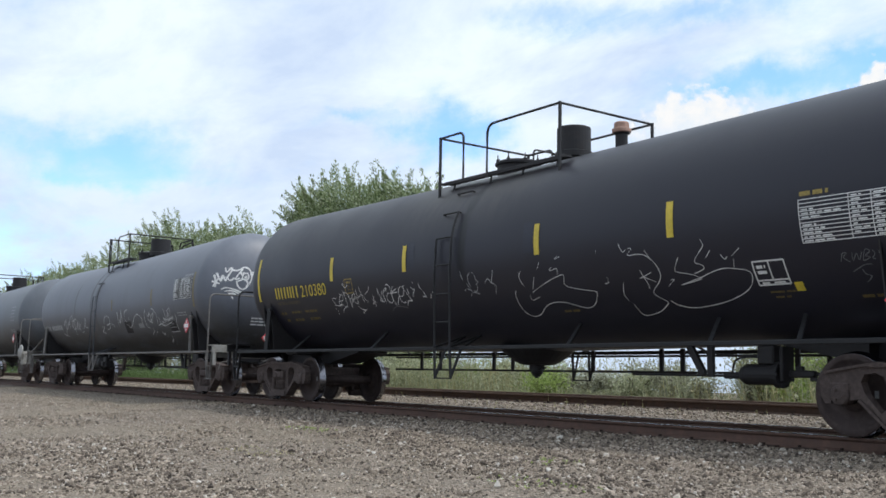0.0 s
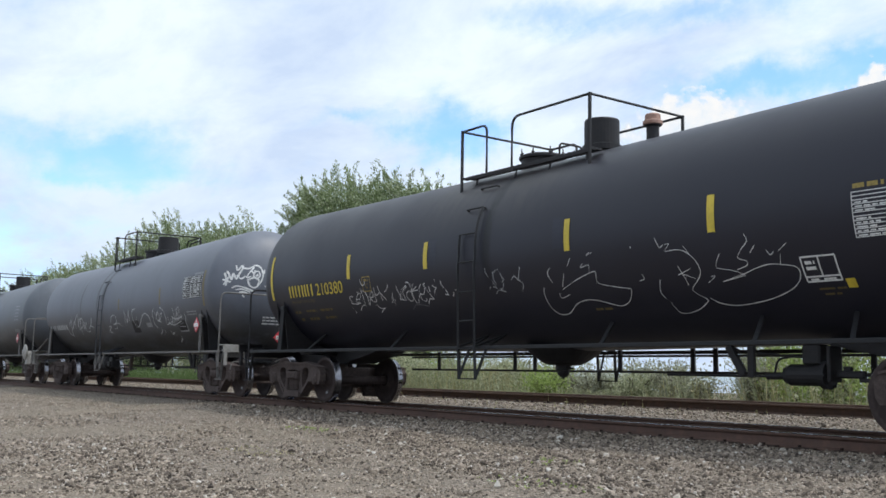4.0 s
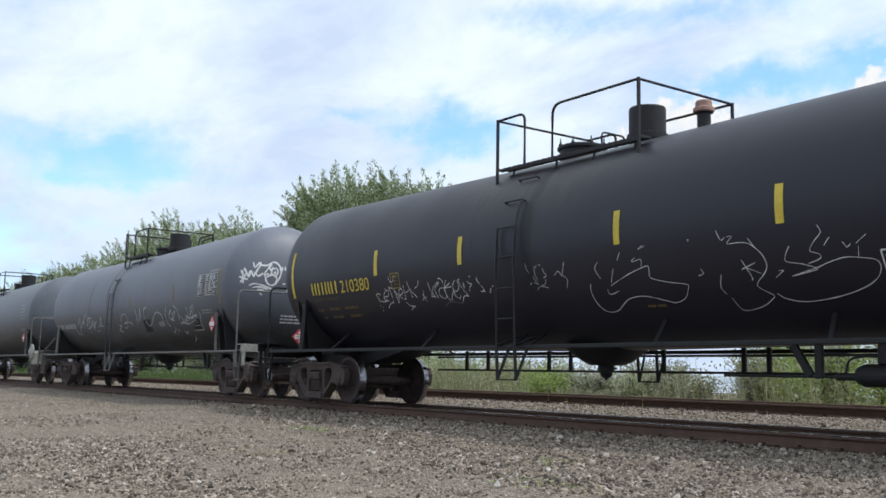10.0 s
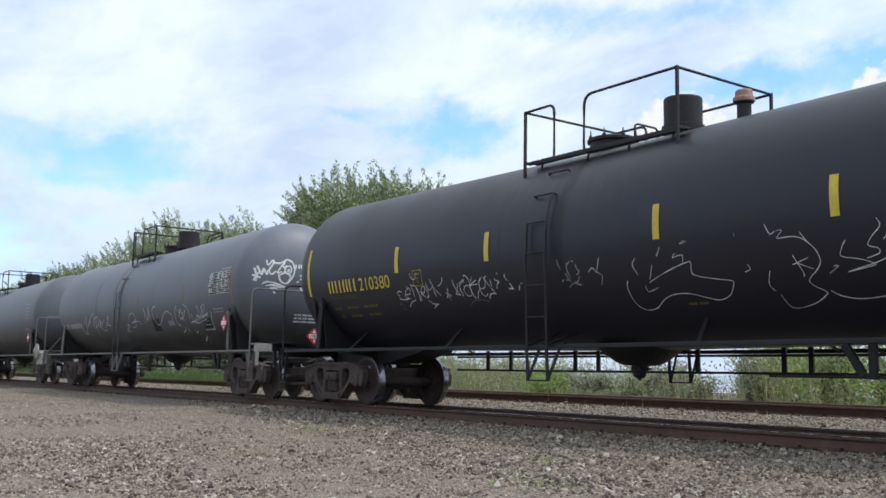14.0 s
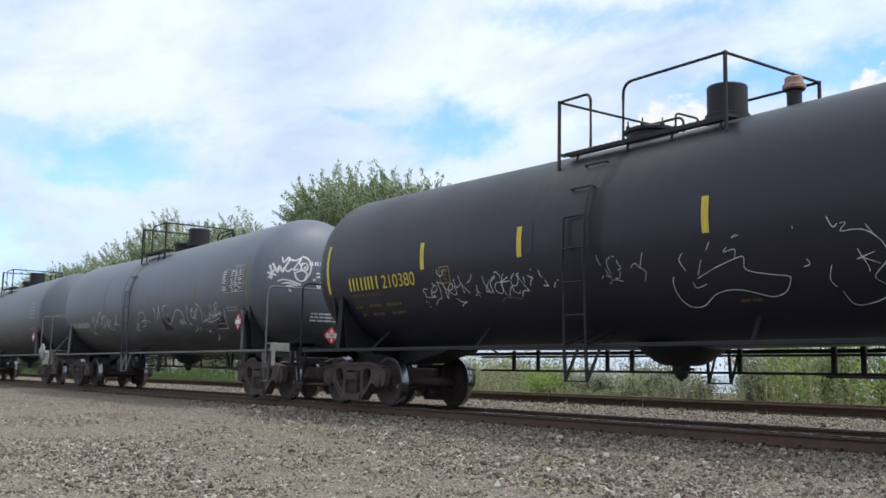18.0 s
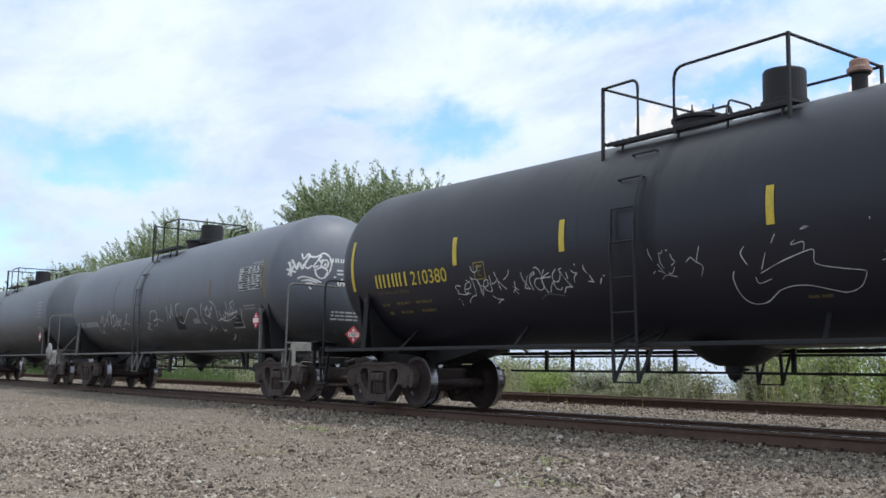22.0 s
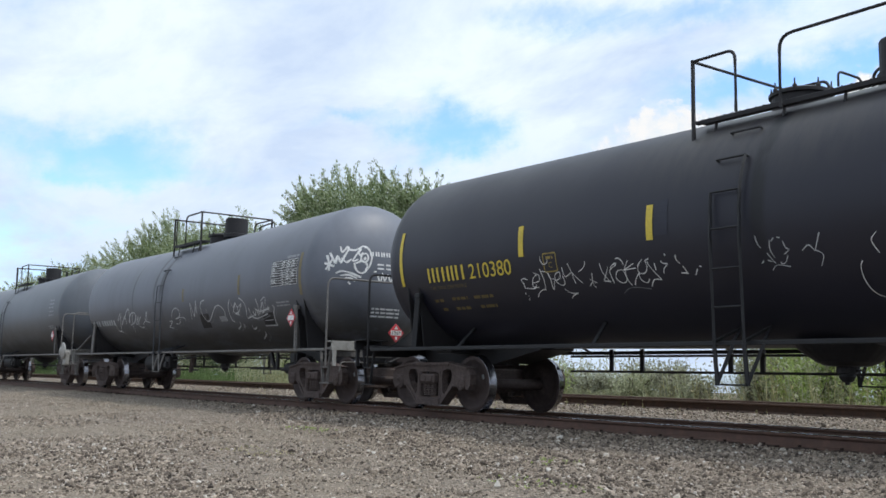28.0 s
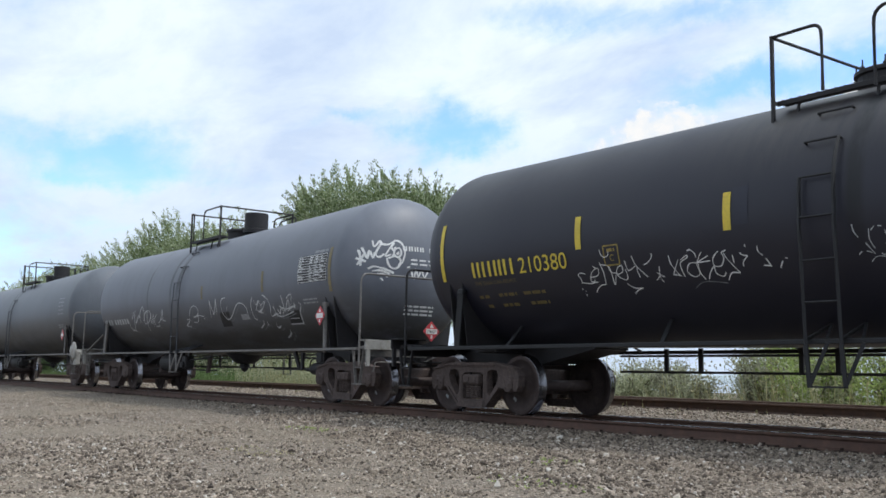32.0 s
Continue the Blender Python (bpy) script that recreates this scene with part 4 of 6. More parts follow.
def make_platform(car, mat, style):
    z0, deck, inset = (3.935, 0.26, 0.0) if style else (3.895, 0.17, 0.09)
    x0, x1, yw, zt = (-1.43, 0.43, 1.0, 4.69) if style else (-1.36, 1.68, 1.015, 4.69)
    ga, gb = (-1.28, -0.63) if style else (-0.70, -0.06)
    plat = new("platform")
    plat.parent = car
    plat.empty_display_size = 0.3
    for s in (-1, 1):
        bm = bmesh.new()
        box(bm, (x0 + x1) / 2, s * (yw - inset - deck / 2), z0, x1 - x0, deck, 0.03, 0.004)
        box(bm, (x0 + x1) / 2, s * (yw - inset), z0 - 0.01, x1 - x0, 0.02, 0.06, 0.003)
        for k in range(int((x1 - x0) / 0.116)):
            box(bm, x0 + 0.06 + k * 0.116, s * (yw - inset - deck / 2), z0 + 0.022, 0.02, deck - 0.01, 0.02)
        part("walkway", bm, mat, plat)
        for x in (-1.1, -0.1, 0.3) if style else (-1.1, -0.1, 0.7, 1.5):
            bm = bmesh.new()
            beam(bm, (x, s * (yw - inset - 0.05), z0 - 0.02), (x, s * (1.0 - inset), ZC - 0.08 + math.sqrt(R * R - (1.0 - inset) ** 2)), 0.03, 0.02)
            part("walkway_bracket", bm, mat, plat)
        for x in (x0, x1) if inset else ():
            bm = bmesh.new()
            beam(bm, (x, s * yw, z0 - 0.01), (x, s * (yw - inset - 0.02), z0 - 0.01), 0.03, 0.04)
            part("deck_lug", bm, mat, plat)
        # corner posts, the near rail with its entry gap
        for x in (x0, x1):
            bm = bmesh.new()
            beam(bm, (x, s * yw, ZC - 0.06 + math.sqrt(R * R - yw * yw) - 0.04), (x, s * yw, zt + 0.02), 0.038, 0.038)
            part("post", bm, mat, plat)
        bm = bmesh.new()
        tube(bm, bend([(x0, s * yw, zt), (ga, s * yw, zt), (ga, s * yw, z0)], 0.13 if style == 0 else 0.05), 0.021, 8)
        part("hand_rail", bm, mat, plat)
        bm = bmesh.new()
        tube(bm, bend([(gb, s * yw, z0 - inset), (gb, s * yw, zt), (x1, s * yw, zt)], 0.18), 0.021, 8)
        part("hand_rail", bm, mat, plat)
    for x in (x0, x1):
        bm = bmesh.new()
        tube(bm, [(x, -yw, zt), (x, yw, zt)], 0.020, 8)
        part("hand_rail", bm, mat, plat)
    # valve housing, bolted manway cover, relief valve
    bm = bmesh.new()
    hx, hr = (0.38, 0.30) if style else (0.92, 0.275)
    lathe(bm, [(0.0, 4.10), (hr + 0.03, 4.10), (hr + 0.03, 4.19), (hr, 4.20), (hr, 4.585), (hr - 0.012, 4.605), (0.0, 4.61)], 32, "Z", (hx, 0, 0))
    part("valve_housing", bm, mat, plat, smooth=False)
    bm = bmesh.new()
    lathe(bm, [(0.0, 4.0), (0.36, 4.0), (0.36, 4.19), (0.40, 4.20), (0.40, 4.24), (0.34, 4.27), (0.18, 4.30), (0.0, 4.31)], 28, "Z", (-0.46, 0, 0))
    mw = part("manway", bm, mat, plat)
    bolt = None
    for k in range(8):
        a = 2 * math.pi * (k + 0.5) / 8
        if bolt is None:
            bm = bmesh.new()
            lathe(bm, [(0.03, -0.02), (0.03, 0.04), (0.012, 0.06), (0.008, 0.13), (0.0, 0.13)], 8, "Z")
            bolt = part("bolt", bm, mat, mw)
            bolt.location = (-0.46 + 0.37 * math.cos(a), 0.37 * math.sin(a), 4.235)
        else:
            share("bolt", bolt, pose(-0.46 + 0.37 * math.cos(a), 0.37 * math.sin(a), 4.235), mw)
    bm = bmesh.new()
    tube(bm, bend([(0.22, -0.25, 4.15), (0.22, -0.25, 4.34), (0.22, 0.25, 4.34), (0.22, 0.25, 4.15)], 0.08), 0.016, 6)
    part("lift_handle", bm, mat, plat)
    if style:
        bm = bmesh.new()
        tube(bm, bend([(0.10, 0.8, 3.80), (0.10, 0.8, 4.50), (1.0, 0.8, 4.55), (1.0, 0.8, 3.80)], 0.12), 0.02, 6)
        part("grab_rail", bm, mat, plat)
    if style == 0:
        bm = bmesh.new()
        lathe(bm, [(0.0, 4.0), (0.095, 4.0), (0.095, 4.30), (0.13, 4.315), (0.13, 4.325)], 20, "Z", (1.97, 0, 0))
        rv = part("relief_valve", bm, mat, plat)
        bm = bmesh.new()
        lathe(bm, [(0.13, 4.325), (0.148, 4.335), (0.148, 4.385), (0.118, 4.40), (0.115, 4.475), (0.10, 4.495), (0.0, 4.50)], 20, "Z", (1.97, 0, 0))
        part("valve_cap", bm, RUST, rv, "rusty pink relief valve cap")


def make_placard(car, m, number, label):
    """Red diamond with a white middle band."""
    bm = bmesh.new()
    r = 0.19
    box(bm, 0, 0, 0, 2 ** 0.5 * r, 0.012, 2 ** 0.5 * r, 0.003, pose(0, 0, 0, 0, 45, 0))
    p = part("placard", bm, RED, car, label)
    p.matrix_local = m
    bm = bmesh.new()
    box(bm, 0, -0.009, 0.0, 0.25, 0.006, 0.095)
    part("placard_band", bm, WHITE, p)
    bm = bmesh.new()
    prism(bm, [(-0.045, 0.07), (0.045, 0.07), (0.0, 0.145)], -0.011, -0.008)
    prism(bm, [(-0.02, -0.07), (0.02, -0.07), (0.02, -0.13), (-0.02, -0.13)], -0.011, -0.008)
    part("placard_symbol", bm, WHITE, p)["kind"] = "stuff"
    if number:
        bm = lettering(number, 0.065, 0.19)
        for v in bm.verts:
            v.co = (v.co.x - 0.095, -0.0145, v.co.y - 0.033)
        part("placard_number", bm, FRAME_BLACK, p)


def table_block(car, place, u0, u1, z0, z1, mat, rows, cols, seed):
    """A ruled table of small print."""
    bm = bmesh.new()
    t = 0.010
    r = random.Random(seed)
    for k in range(rows + 1):
        z = z0 + (z1 - z0) * k / rows
        patch(bm, u0, u1, z - t / 2, z + t / 2, place, 2, 1)
    xs = [u0] + [u0 + (u1 - u0) * c for c in cols] + [u1]
    for x in xs:
        patch(bm, x - t / 2, x + t / 2, z0, z1, place, 1, 8)
    part("ruled_table", bm, mat, car)["kind"] = "stuff"
    bm = bmesh.new()
    for k in range(rows):
        z = z0 + (z1 - z0) * (k + 0.22) / rows
        for a, b in zip(xs, xs[1:]):
            if r.random() < 0.85:
                w = (b - a) * r.uniform(0.3, 0.85)
                x = a + 0.03
                while x < a + w - 0.02:
                    l = r.uniform(0.04, 0.12)
                    patch(bm, x, min(x + l, a + w), z, z + (z1 - z0) / rows * 0.37, place, 1, 1)
                    x += l + 0.02
    part("table_print", bm, mat, car)["kind"] = "stuff"


def mark(car, name, mat, fn, label=""):
    bm = bmesh.new()
    fn(bm)
    ob = part(name, bm, mat, car, label)
    if "print" in name or "marking" in name or "table" in name:
        ob["kind"] = "stuff"
    return ob


def spray(car, mat, w, place, fill, label):
    """A piece of graffiti; fill(s) draws its lines with s."""
    bm = bmesh.new()
    fill(lambda pts: stroke(bm, pts, w, place))
    ob = part("graffiti", bm, mat, car, label)
    ob["kind"] = "stuff"
    return ob


def tag_outline(s):
    s([(1.12, 1.86), (1.08, 1.79), (1.08, 1.65), (1.13, 1.54), (1.24, 1.49), (1.42, 1.51), (1.64, 1.62), (1.85, 1.66), (2.05, 1.65), (2.25, 1.60), (2.42, 1.56), (2.55, 1.58), (2.65, 1.63), (2.74, 1.74), (2.70, 1.77), (2.50, 1.80), (2.20, 1.87), (2.21, 1.99), (2.16, 2.02), (1.80, 1.93), (1.48, 1.82)])
    s([(1.39, 1.78), (1.41, 1.71), (1.59, 1.75)])
    s([(1.60, 2.03), (1.50, 1.86)])
    s([(1.77, 2.23), (1.70, 2.13)])
    s([(1.34, 2.13), (1.27, 2.05), (1.33, 1.92)])
    s([(2.08, 2.00), (2.11, 2.11), (1.95, 2.09), (2.00, 2.14)])
    s([(2.20, 2.27), (2.09, 2.24), (2.16, 2.28)])
    s([(2.91, 2.29), (2.91, 2.26)])
    s([(2.95, 1.85), (3.03, 1.87), (3.01, 1.93)])
    s([(3.33, 2.35), (3.39, 2.23), (3.45, 2.26)])
    s([(3.48, 2.26), (3.55, 2.26), (3.47, 2.18), (3.64, 2.18), (3.77, 2.15), (3.90, 2.04), (3.94, 1.91), (3.88, 1.82), (3.72, 1.69), (3.87, 1.58), (3.84, 1.54), (3.68, 1.47), (3.47, 1.43), (3.35, 1.44), (3.31, 1.52), (3.30, 1.57)])
    s([(3.25, 1.62), (3.21, 1.70), (3.28, 1.84)])
    s([(3.76, 2.22), (3.84, 2.10)])
    s([(3.62, 1.98), (3.69, 1.80), (3.68, 1.75)])
    s([(3.80, 1.94), (3.59, 1.88)])
    s([(3.66, 1.89), (3.83, 1.82)])
    s([(4.00, 1.76), (4.13, 1.83), (4.07, 1.83)])
    s([(3.93, 1.59), (4.02, 1.53), (4.22, 1.49), (4.47, 1.50), (4.77, 1.54), (5.04, 1.61), (5.20, 1.69), (5.27, 1.79), (5.24, 1.86), (5.10, 1.89), (4.91, 1.91), (4.69, 1.87), (4.55, 1.83), (4.21, 1.76), (4.48, 1.80), (4.55, 1.82), (4.39, 1.88), (4.20, 1.92), (4.21, 1.99), (4.28, 2.08)])
    s([(4.47, 1.88), (4.62, 1.92), (4.62, 1.97), (4.52, 2.01), (4.59, 2.10), (4.69, 2.19), (4.66, 2.27)])
    s([(4.78, 2.13), (4.70, 2.05)])
    s([(4.92, 2.07), (4.96, 2.01), (5.01, 2.04)])
    s([(5.07, 2.04), (5.20, 2.12)])
    s([(5.09, 2.01), (5.06, 1.90)])


def tag_words(s):
    s([(-4.12, 2.00), (-4.21, 2.02), (-4.26, 1.99), (-4.22, 1.94), (-4.23, 1.89)])
    s([(-4.23, 1.89), (-4.02, 1.87), (-3.96, 1.92)])
    s([(-4.04, 1.95), (-3.90, 1.96), (-3.85, 2.02), (-3.88, 2.06), (-3.99, 2.01), (-4.04, 1.90), (-3.91, 1.88)])
    s([(-3.95, 2.09), (-3.90, 2.06)])
    s([(-3.81, 2.13), (-3.77, 1.99), (-3.79, 1.84)])
    s([(-3.80, 2.10), (-3.64, 2.05), (-3.63, 1.83), (-3.56, 1.95)])
    s([(-3.66, 2.06), (-3.63, 1.99), (-3.53, 1.97)])
    s([(-3.54, 1.95), (-3.43, 1.98), (-3.42, 2.06), (-3.51, 2.03), (-3.53, 1.94), (-3.42, 1.88), (-3.36, 1.91), (-3.37, 2.01)])
    s([(-3.35, 2.12), (-3.32, 1.99), (-3.17, 2.04), (-3.17, 1.97), (-3.15, 1.89)])
    s([(-3.22, 2.17), (-3.17, 2.04), (-3.02, 1.89)])
    s([(-2.88, 2.17), (-2.89, 2.12), (-2.97, 2.06), (-3.04, 2.04)])
    s([(-3.77, 2.30), (-3.76, 2.24), (-3.71, 2.19), (-3.63, 2.21), (-3.62, 2.26)])
    s([(-4.02, 1.75), (-3.96, 1.80), (-3.87, 1.84), (-3.79, 1.84)])
    s([(-3.41, 1.83), (-3.31, 1.77), (-3.17, 1.76)])
    s([(-3.17, 1.76), (-3.26, 1.74), (-3.34, 1.70)])
    s([(-4.26, 1.82), (-4.26, 1.80)])
    s([(-4.21, 1.78), (-4.21, 1.77)])
    s([(-4.22, 1.74), (-4.23, 1.71)])
    s([(-2.79, 2.00), (-2.82, 1.88), (-2.79, 1.81)])
    s([(-2.86, 1.93), (-2.75, 1.87)])
    s([(-2.82, 1.89), (-2.89, 1.84)])
    s([(-2.61, 2.12), (-2.59, 2.00), (-2.49, 1.86)])
    s([(-2.47, 2.06), (-2.60, 1.89)])
    s([(-2.60, 1.89), (-2.48, 1.87)])
    s([(-2.44, 2.05), (-2.33, 2.10), (-2.33, 2.07), (-2.45, 2.01), (-2.43, 1.85)])
    s([(-2.31, 2.15), (-2.26, 2.16), (-2.20, 2.11), (-2.19, 2.06)])
    s([(-2.20, 2.00), (-2.31, 2.00), (-2.37, 1.91), (-2.28, 1.84), (-2.19, 1.88), (-2.21, 1.99)])
    s([(-2.10, 2.12), (-2.20, 2.00)])
    s([(-2.20, 2.00), (-2.01, 2.07)])
    s([(-2.18, 2.00), (-2.18, 1.88), (-2.13, 1.80)])
    s([(-2.19, 2.00), (-1.99, 2.01)])
    s([(-1.85, 2.11), (-1.94, 2.04), (-1.95, 1.95), (-1.85, 1.94), (-1.79, 2.02), (-1.81, 2.09)])
    s([(-1.95, 1.95), (-2.04, 1.87), (-2.08, 1.80)])
    s([(-1.95, 1.96), (-1.95, 1.86), (-1.86, 1.82), (-1.81, 1.86)])
    s([(-1.81, 2.09), (-1.74, 2.11)])
    s([(-1.78, 2.08), (-1.73, 1.99), (-1.61, 1.84)])
    s([(-1.66, 2.05), (-1.66, 1.96)])
    s([(-1.61, 1.84), (-1.73, 1.85), (-1.81, 1.77)])
    s([(-1.55, 2.07), (-1.53, 2.04), (-1.45, 2.02)])
    s([(-1.45, 2.02), (-1.53, 1.96), (-1.54, 1.91)])
    s([(-1.47, 2.15), (-1.46, 2.12)])
    s([(-1.30, 2.12), (-1.30, 2.06), (-1.25, 2.01)])
    s([(-1.22, 1.98), (-1.17, 1.88)])
    s([(-1.27, 1.90), (-1.17, 1.89)])
    s([(-1.06, 1.86), (-1.01, 1.93)])
    s([(-0.97, 1.96), (-0.94, 1.95)])


def tag_arc(s):
    s([(-2.33, 1.71), (-2.20, 1.77), (-2.03, 1.77), (-1.83, 1.74)])


def tag_scribble(s):
    s([(6.42, 1.87), (6.46, 1.95), (6.51, 1.95), (6.46, 1.91), (6.52, 1.86)])
    s([(6.57, 1.95), (6.56, 1.87), (6.62, 1.94), (6.63, 1.87), (6.68, 1.95)])
    s([(6.67, 1.86), (6.72, 1.97), (6.77, 1.95), (6.71, 1.91), (6.76, 1.89), (6.68, 1.86)])
    s([(6.80, 1.96), (6.82, 1.92), (6.78, 1.88), (6.81, 1.87)])
    s([(6.87, 1.95), (6.87, 1.90)])
    s([(6.52, 1.76), (6.67, 1.82), (6.76, 1.82)])
    s([(6.63, 1.78), (6.65, 1.73), (6.71, 1.71)])
    s([(6.71, 1.71), (6.68, 1.68), (6.63, 1.65)])


def tag_short(s):
    s([(-0.11, 2.23), (-0.10, 2.16), (-0.06, 2.09)])
    s([(0.07, 2.17), (0.06, 2.06), (0.10, 1.97)])
    s([(0.01, 2.03), (0.05, 1.97), (0.09, 1.91)])
    s([(0.09, 2.15), (0.13, 2.19)])
    s([(0.17, 2.19), (0.21, 2.18)])
    s([(0.24, 2.14), (0.26, 2.07), (0.30, 2.04), (0.23, 2.00)])
    s([(0.27, 1.98), (0.22, 1.91), (0.17, 1.90), (0.16, 1.92)])
    s([(-0.09, 1.92), (-0.05, 1.95)])
    s([(-0.00, 1.95), (0.06, 1.93)])
    s([(0.03, 1.84), (0.11, 1.89), (0.27, 1.86)])
    s([(0.46, 2.02), (0.55, 2.07), (0.61, 2.00)])
    s([(0.61, 2.00), (0.70, 2.19)])
    s([(0.62, 2.01), (0.70, 1.95), (0.64, 1.84)])


def tag_head(s):
    s([(-1.28, 2.76), (-1.12, 2.70)])
    s([(-1.23, 2.92), (-1.21, 2.77), (-1.21, 2.61)])
    s([(-1.26, 2.63), (-1.14, 2.85)])
    s([(-1.18, 2.97), (-1.14, 2.86), (-1.10, 2.76), (-1.06, 2.91), (-1.00, 2.77), (-0.97, 2.88)])
    s([(-0.99, 3.11), (-0.97, 2.99), (-0.87, 3.10), (-0.85, 3.05), (-0.95, 2.87), (-0.90, 2.79), (-0.80, 2.86)])
    s([(-0.83, 3.05), (-0.71, 3.05), (-0.56, 3.14)])
    s([(-0.59, 3.09), (-0.69, 2.97), (-0.78, 2.82), (-0.67, 2.86)])
    s([(-0.56, 3.14), (-0.45, 3.10), (-0.38, 2.95), (-0.43, 2.75), (-0.53, 2.62), (-0.63, 2.59), (-0.72, 2.66), (-0.75, 2.79)])
    s([(-0.57, 3.01), (-0.61, 2.88), (-0.53, 2.81), (-0.46, 2.89), (-0.49, 2.99), (-0.58, 2.97)])
    s([(-0.53, 2.92), (-0.51, 2.89), (-0.54, 2.87), (-0.55, 2.90)])
    s([(-0.72, 2.78), (-0.58, 2.83), (-0.48, 2.75), (-0.53, 2.65)])
    s([(-0.67, 3.01), (-0.61, 2.91), (-0.65, 2.80)])
    s([(-1.09, 2.56), (-0.99, 2.61), (-0.82, 2.58), (-0.61, 2.50)])
    s([(-1.02, 2.52), (-0.86, 2.54), (-0.69, 2.48)])
    s([(-0.93, 2.47), (-0.81, 2.47), (-0.73, 2.42)])
    s([(-0.86, 2.40), (-0.81, 2.35)])
    s([(-0.34, 2.63), (-0.28, 2.64)])
    s([(-0.25, 2.56), (-0.19, 2.42), (-0.14, 2.61), (-0.09, 2.46), (-0.02, 2.60), (0.05, 2.46), (0.13, 2.57)])


def tag_faint(s):
    s([(-4.49, 1.99), (-4.18, 2.18), (-4.30, 1.87), (-3.82, 2.11), (-3.86, 1.88)])
    s([(-3.91, 2.00), (-3.67, 2.18), (-3.43, 2.30), (-3.41, 2.12), (-3.54, 1.90)])
    s([(-3.58, 1.92), (-3.29, 2.14), (-2.98, 2.17), (-2.91, 2.05), (-3.22, 1.89), (-3.57, 1.85)])
    s([(-2.90, 2.10), (-3.05, 1.83), (-2.71, 2.07), (-2.95, 1.78)])
    s([(-2.48, 2.05), (-2.70, 1.96), (-2.83, 1.82), (-2.74, 1.75), (-2.50, 1.77)])
    s([(-2.51, 1.84), (-2.23, 1.95), (-1.98, 2.17), (-2.15, 1.88)])
    s([(-2.25, 1.92), (-1.96, 1.87)])
    s([(-4.80, 1.88), (-4.80, 1.73), (-4.51, 1.67)])
    s([(-4.07, 2.22), (-4.31, 1.95), (-4.54, 1.71)])
    s([(-3.13, 2.16), (-3.37, 1.84), (-3.44, 1.66)])
    s([(-0.50, 1.85), (-0.30, 1.86), (-0.46, 1.78), (-0.67, 1.71), (-0.40, 1.68)])
    s([(-0.26, 1.93), (-0.08, 2.11), (0.17, 2.17), (0.34, 2.09), (0.29, 1.96), (-0.01, 1.90), (0.37, 1.93), (0.61, 1.89)])
    s([(0.29, 1.96), (0.17, 1.79), (-0.09, 1.78)])
    s([(0.61, 1.89), (0.59, 1.83)])
    s([(1.12, 2.25), (1.11, 2.06), (1.01, 1.85)])
    s([(1.12, 2.24), (1.20, 2.06), (1.22, 1.92)])
    s([(1.22, 1.92), (1.40, 2.09), (1.50, 2.29)])
    s([(1.50, 2.29), (1.47, 2.09), (1.42, 1.96)])
    s([(2.05, 2.27), (1.85, 2.25), (1.74, 2.12), (1.75, 1.93), (1.88, 1.79), (2.08, 1.81), (2.32, 1.93), (2.54, 2.06), (2.73, 2.12), (2.94, 2.08), (3.05, 1.98), (3.02, 1.88)])
    s([(2.04, 2.06), (2.02, 1.98)])
    s([(3.47, 2.22), (3.34, 2.09), (3.28, 1.93), (3.28, 1.77), (3.38, 1.73)])
    s([(3.49, 2.15), (3.57, 2.04), (3.73, 2.13), (3.48, 1.92)])
    s([(3.73, 2.15), (3.79, 2.03), (4.02, 2.10), (3.83, 1.95), (3.60, 1.90), (3.56, 1.96)])
    s([(3.79, 2.03), (3.72, 1.85)])
    s([(3.60, 1.90), (3.80, 1.86)])
    s([(3.96, 2.24), (4.17, 2.13), (4.21, 1.97), (4.14, 1.86), (4.12, 1.78), (4.33, 1.81), (4.47, 1.82)])
    s([(4.35, 1.99), (4.37, 1.85), (4.43, 1.79)])
    s([(4.51, 1.92), (4.54, 1.82), (4.71, 1.95), (4.70, 1.80)])
    s([(4.82, 1.98), (4.80, 1.85), (5.10, 2.09), (5.02, 1.86)])
    s([(5.02, 2.11), (5.23, 2.19), (5.27, 2.10)])
    s([(4.93, 1.86), (5.16, 1.93), (5.30, 1.91)])
    s([(5.24, 2.12), (5.11, 1.90)])
    s([(5.29, 2.00), (5.28, 1.93)])
    s([(5.50, 2.01), (5.56, 1.95), (5.45, 1.84)])
    s([(4.30, 1.83), (4.58, 1.76), (5.16, 1.84)])
    s([(4.80, 2.18), (4.83, 1.98)])
    s([(4.62, 1.97), (4.88, 1.90), (5.34, 1.96)])
    s([(3.60, 1.72), (3.58, 1.64), (3.33, 1.56)])
    s([(3.77, 1.67), (3.74, 1.59)])
    s([(4.13, 1.64), (4.11, 1.54), (4.29, 1.58)])
    s([(4.54, 1.49), (4.47, 1.42), (4.15, 1.33)])


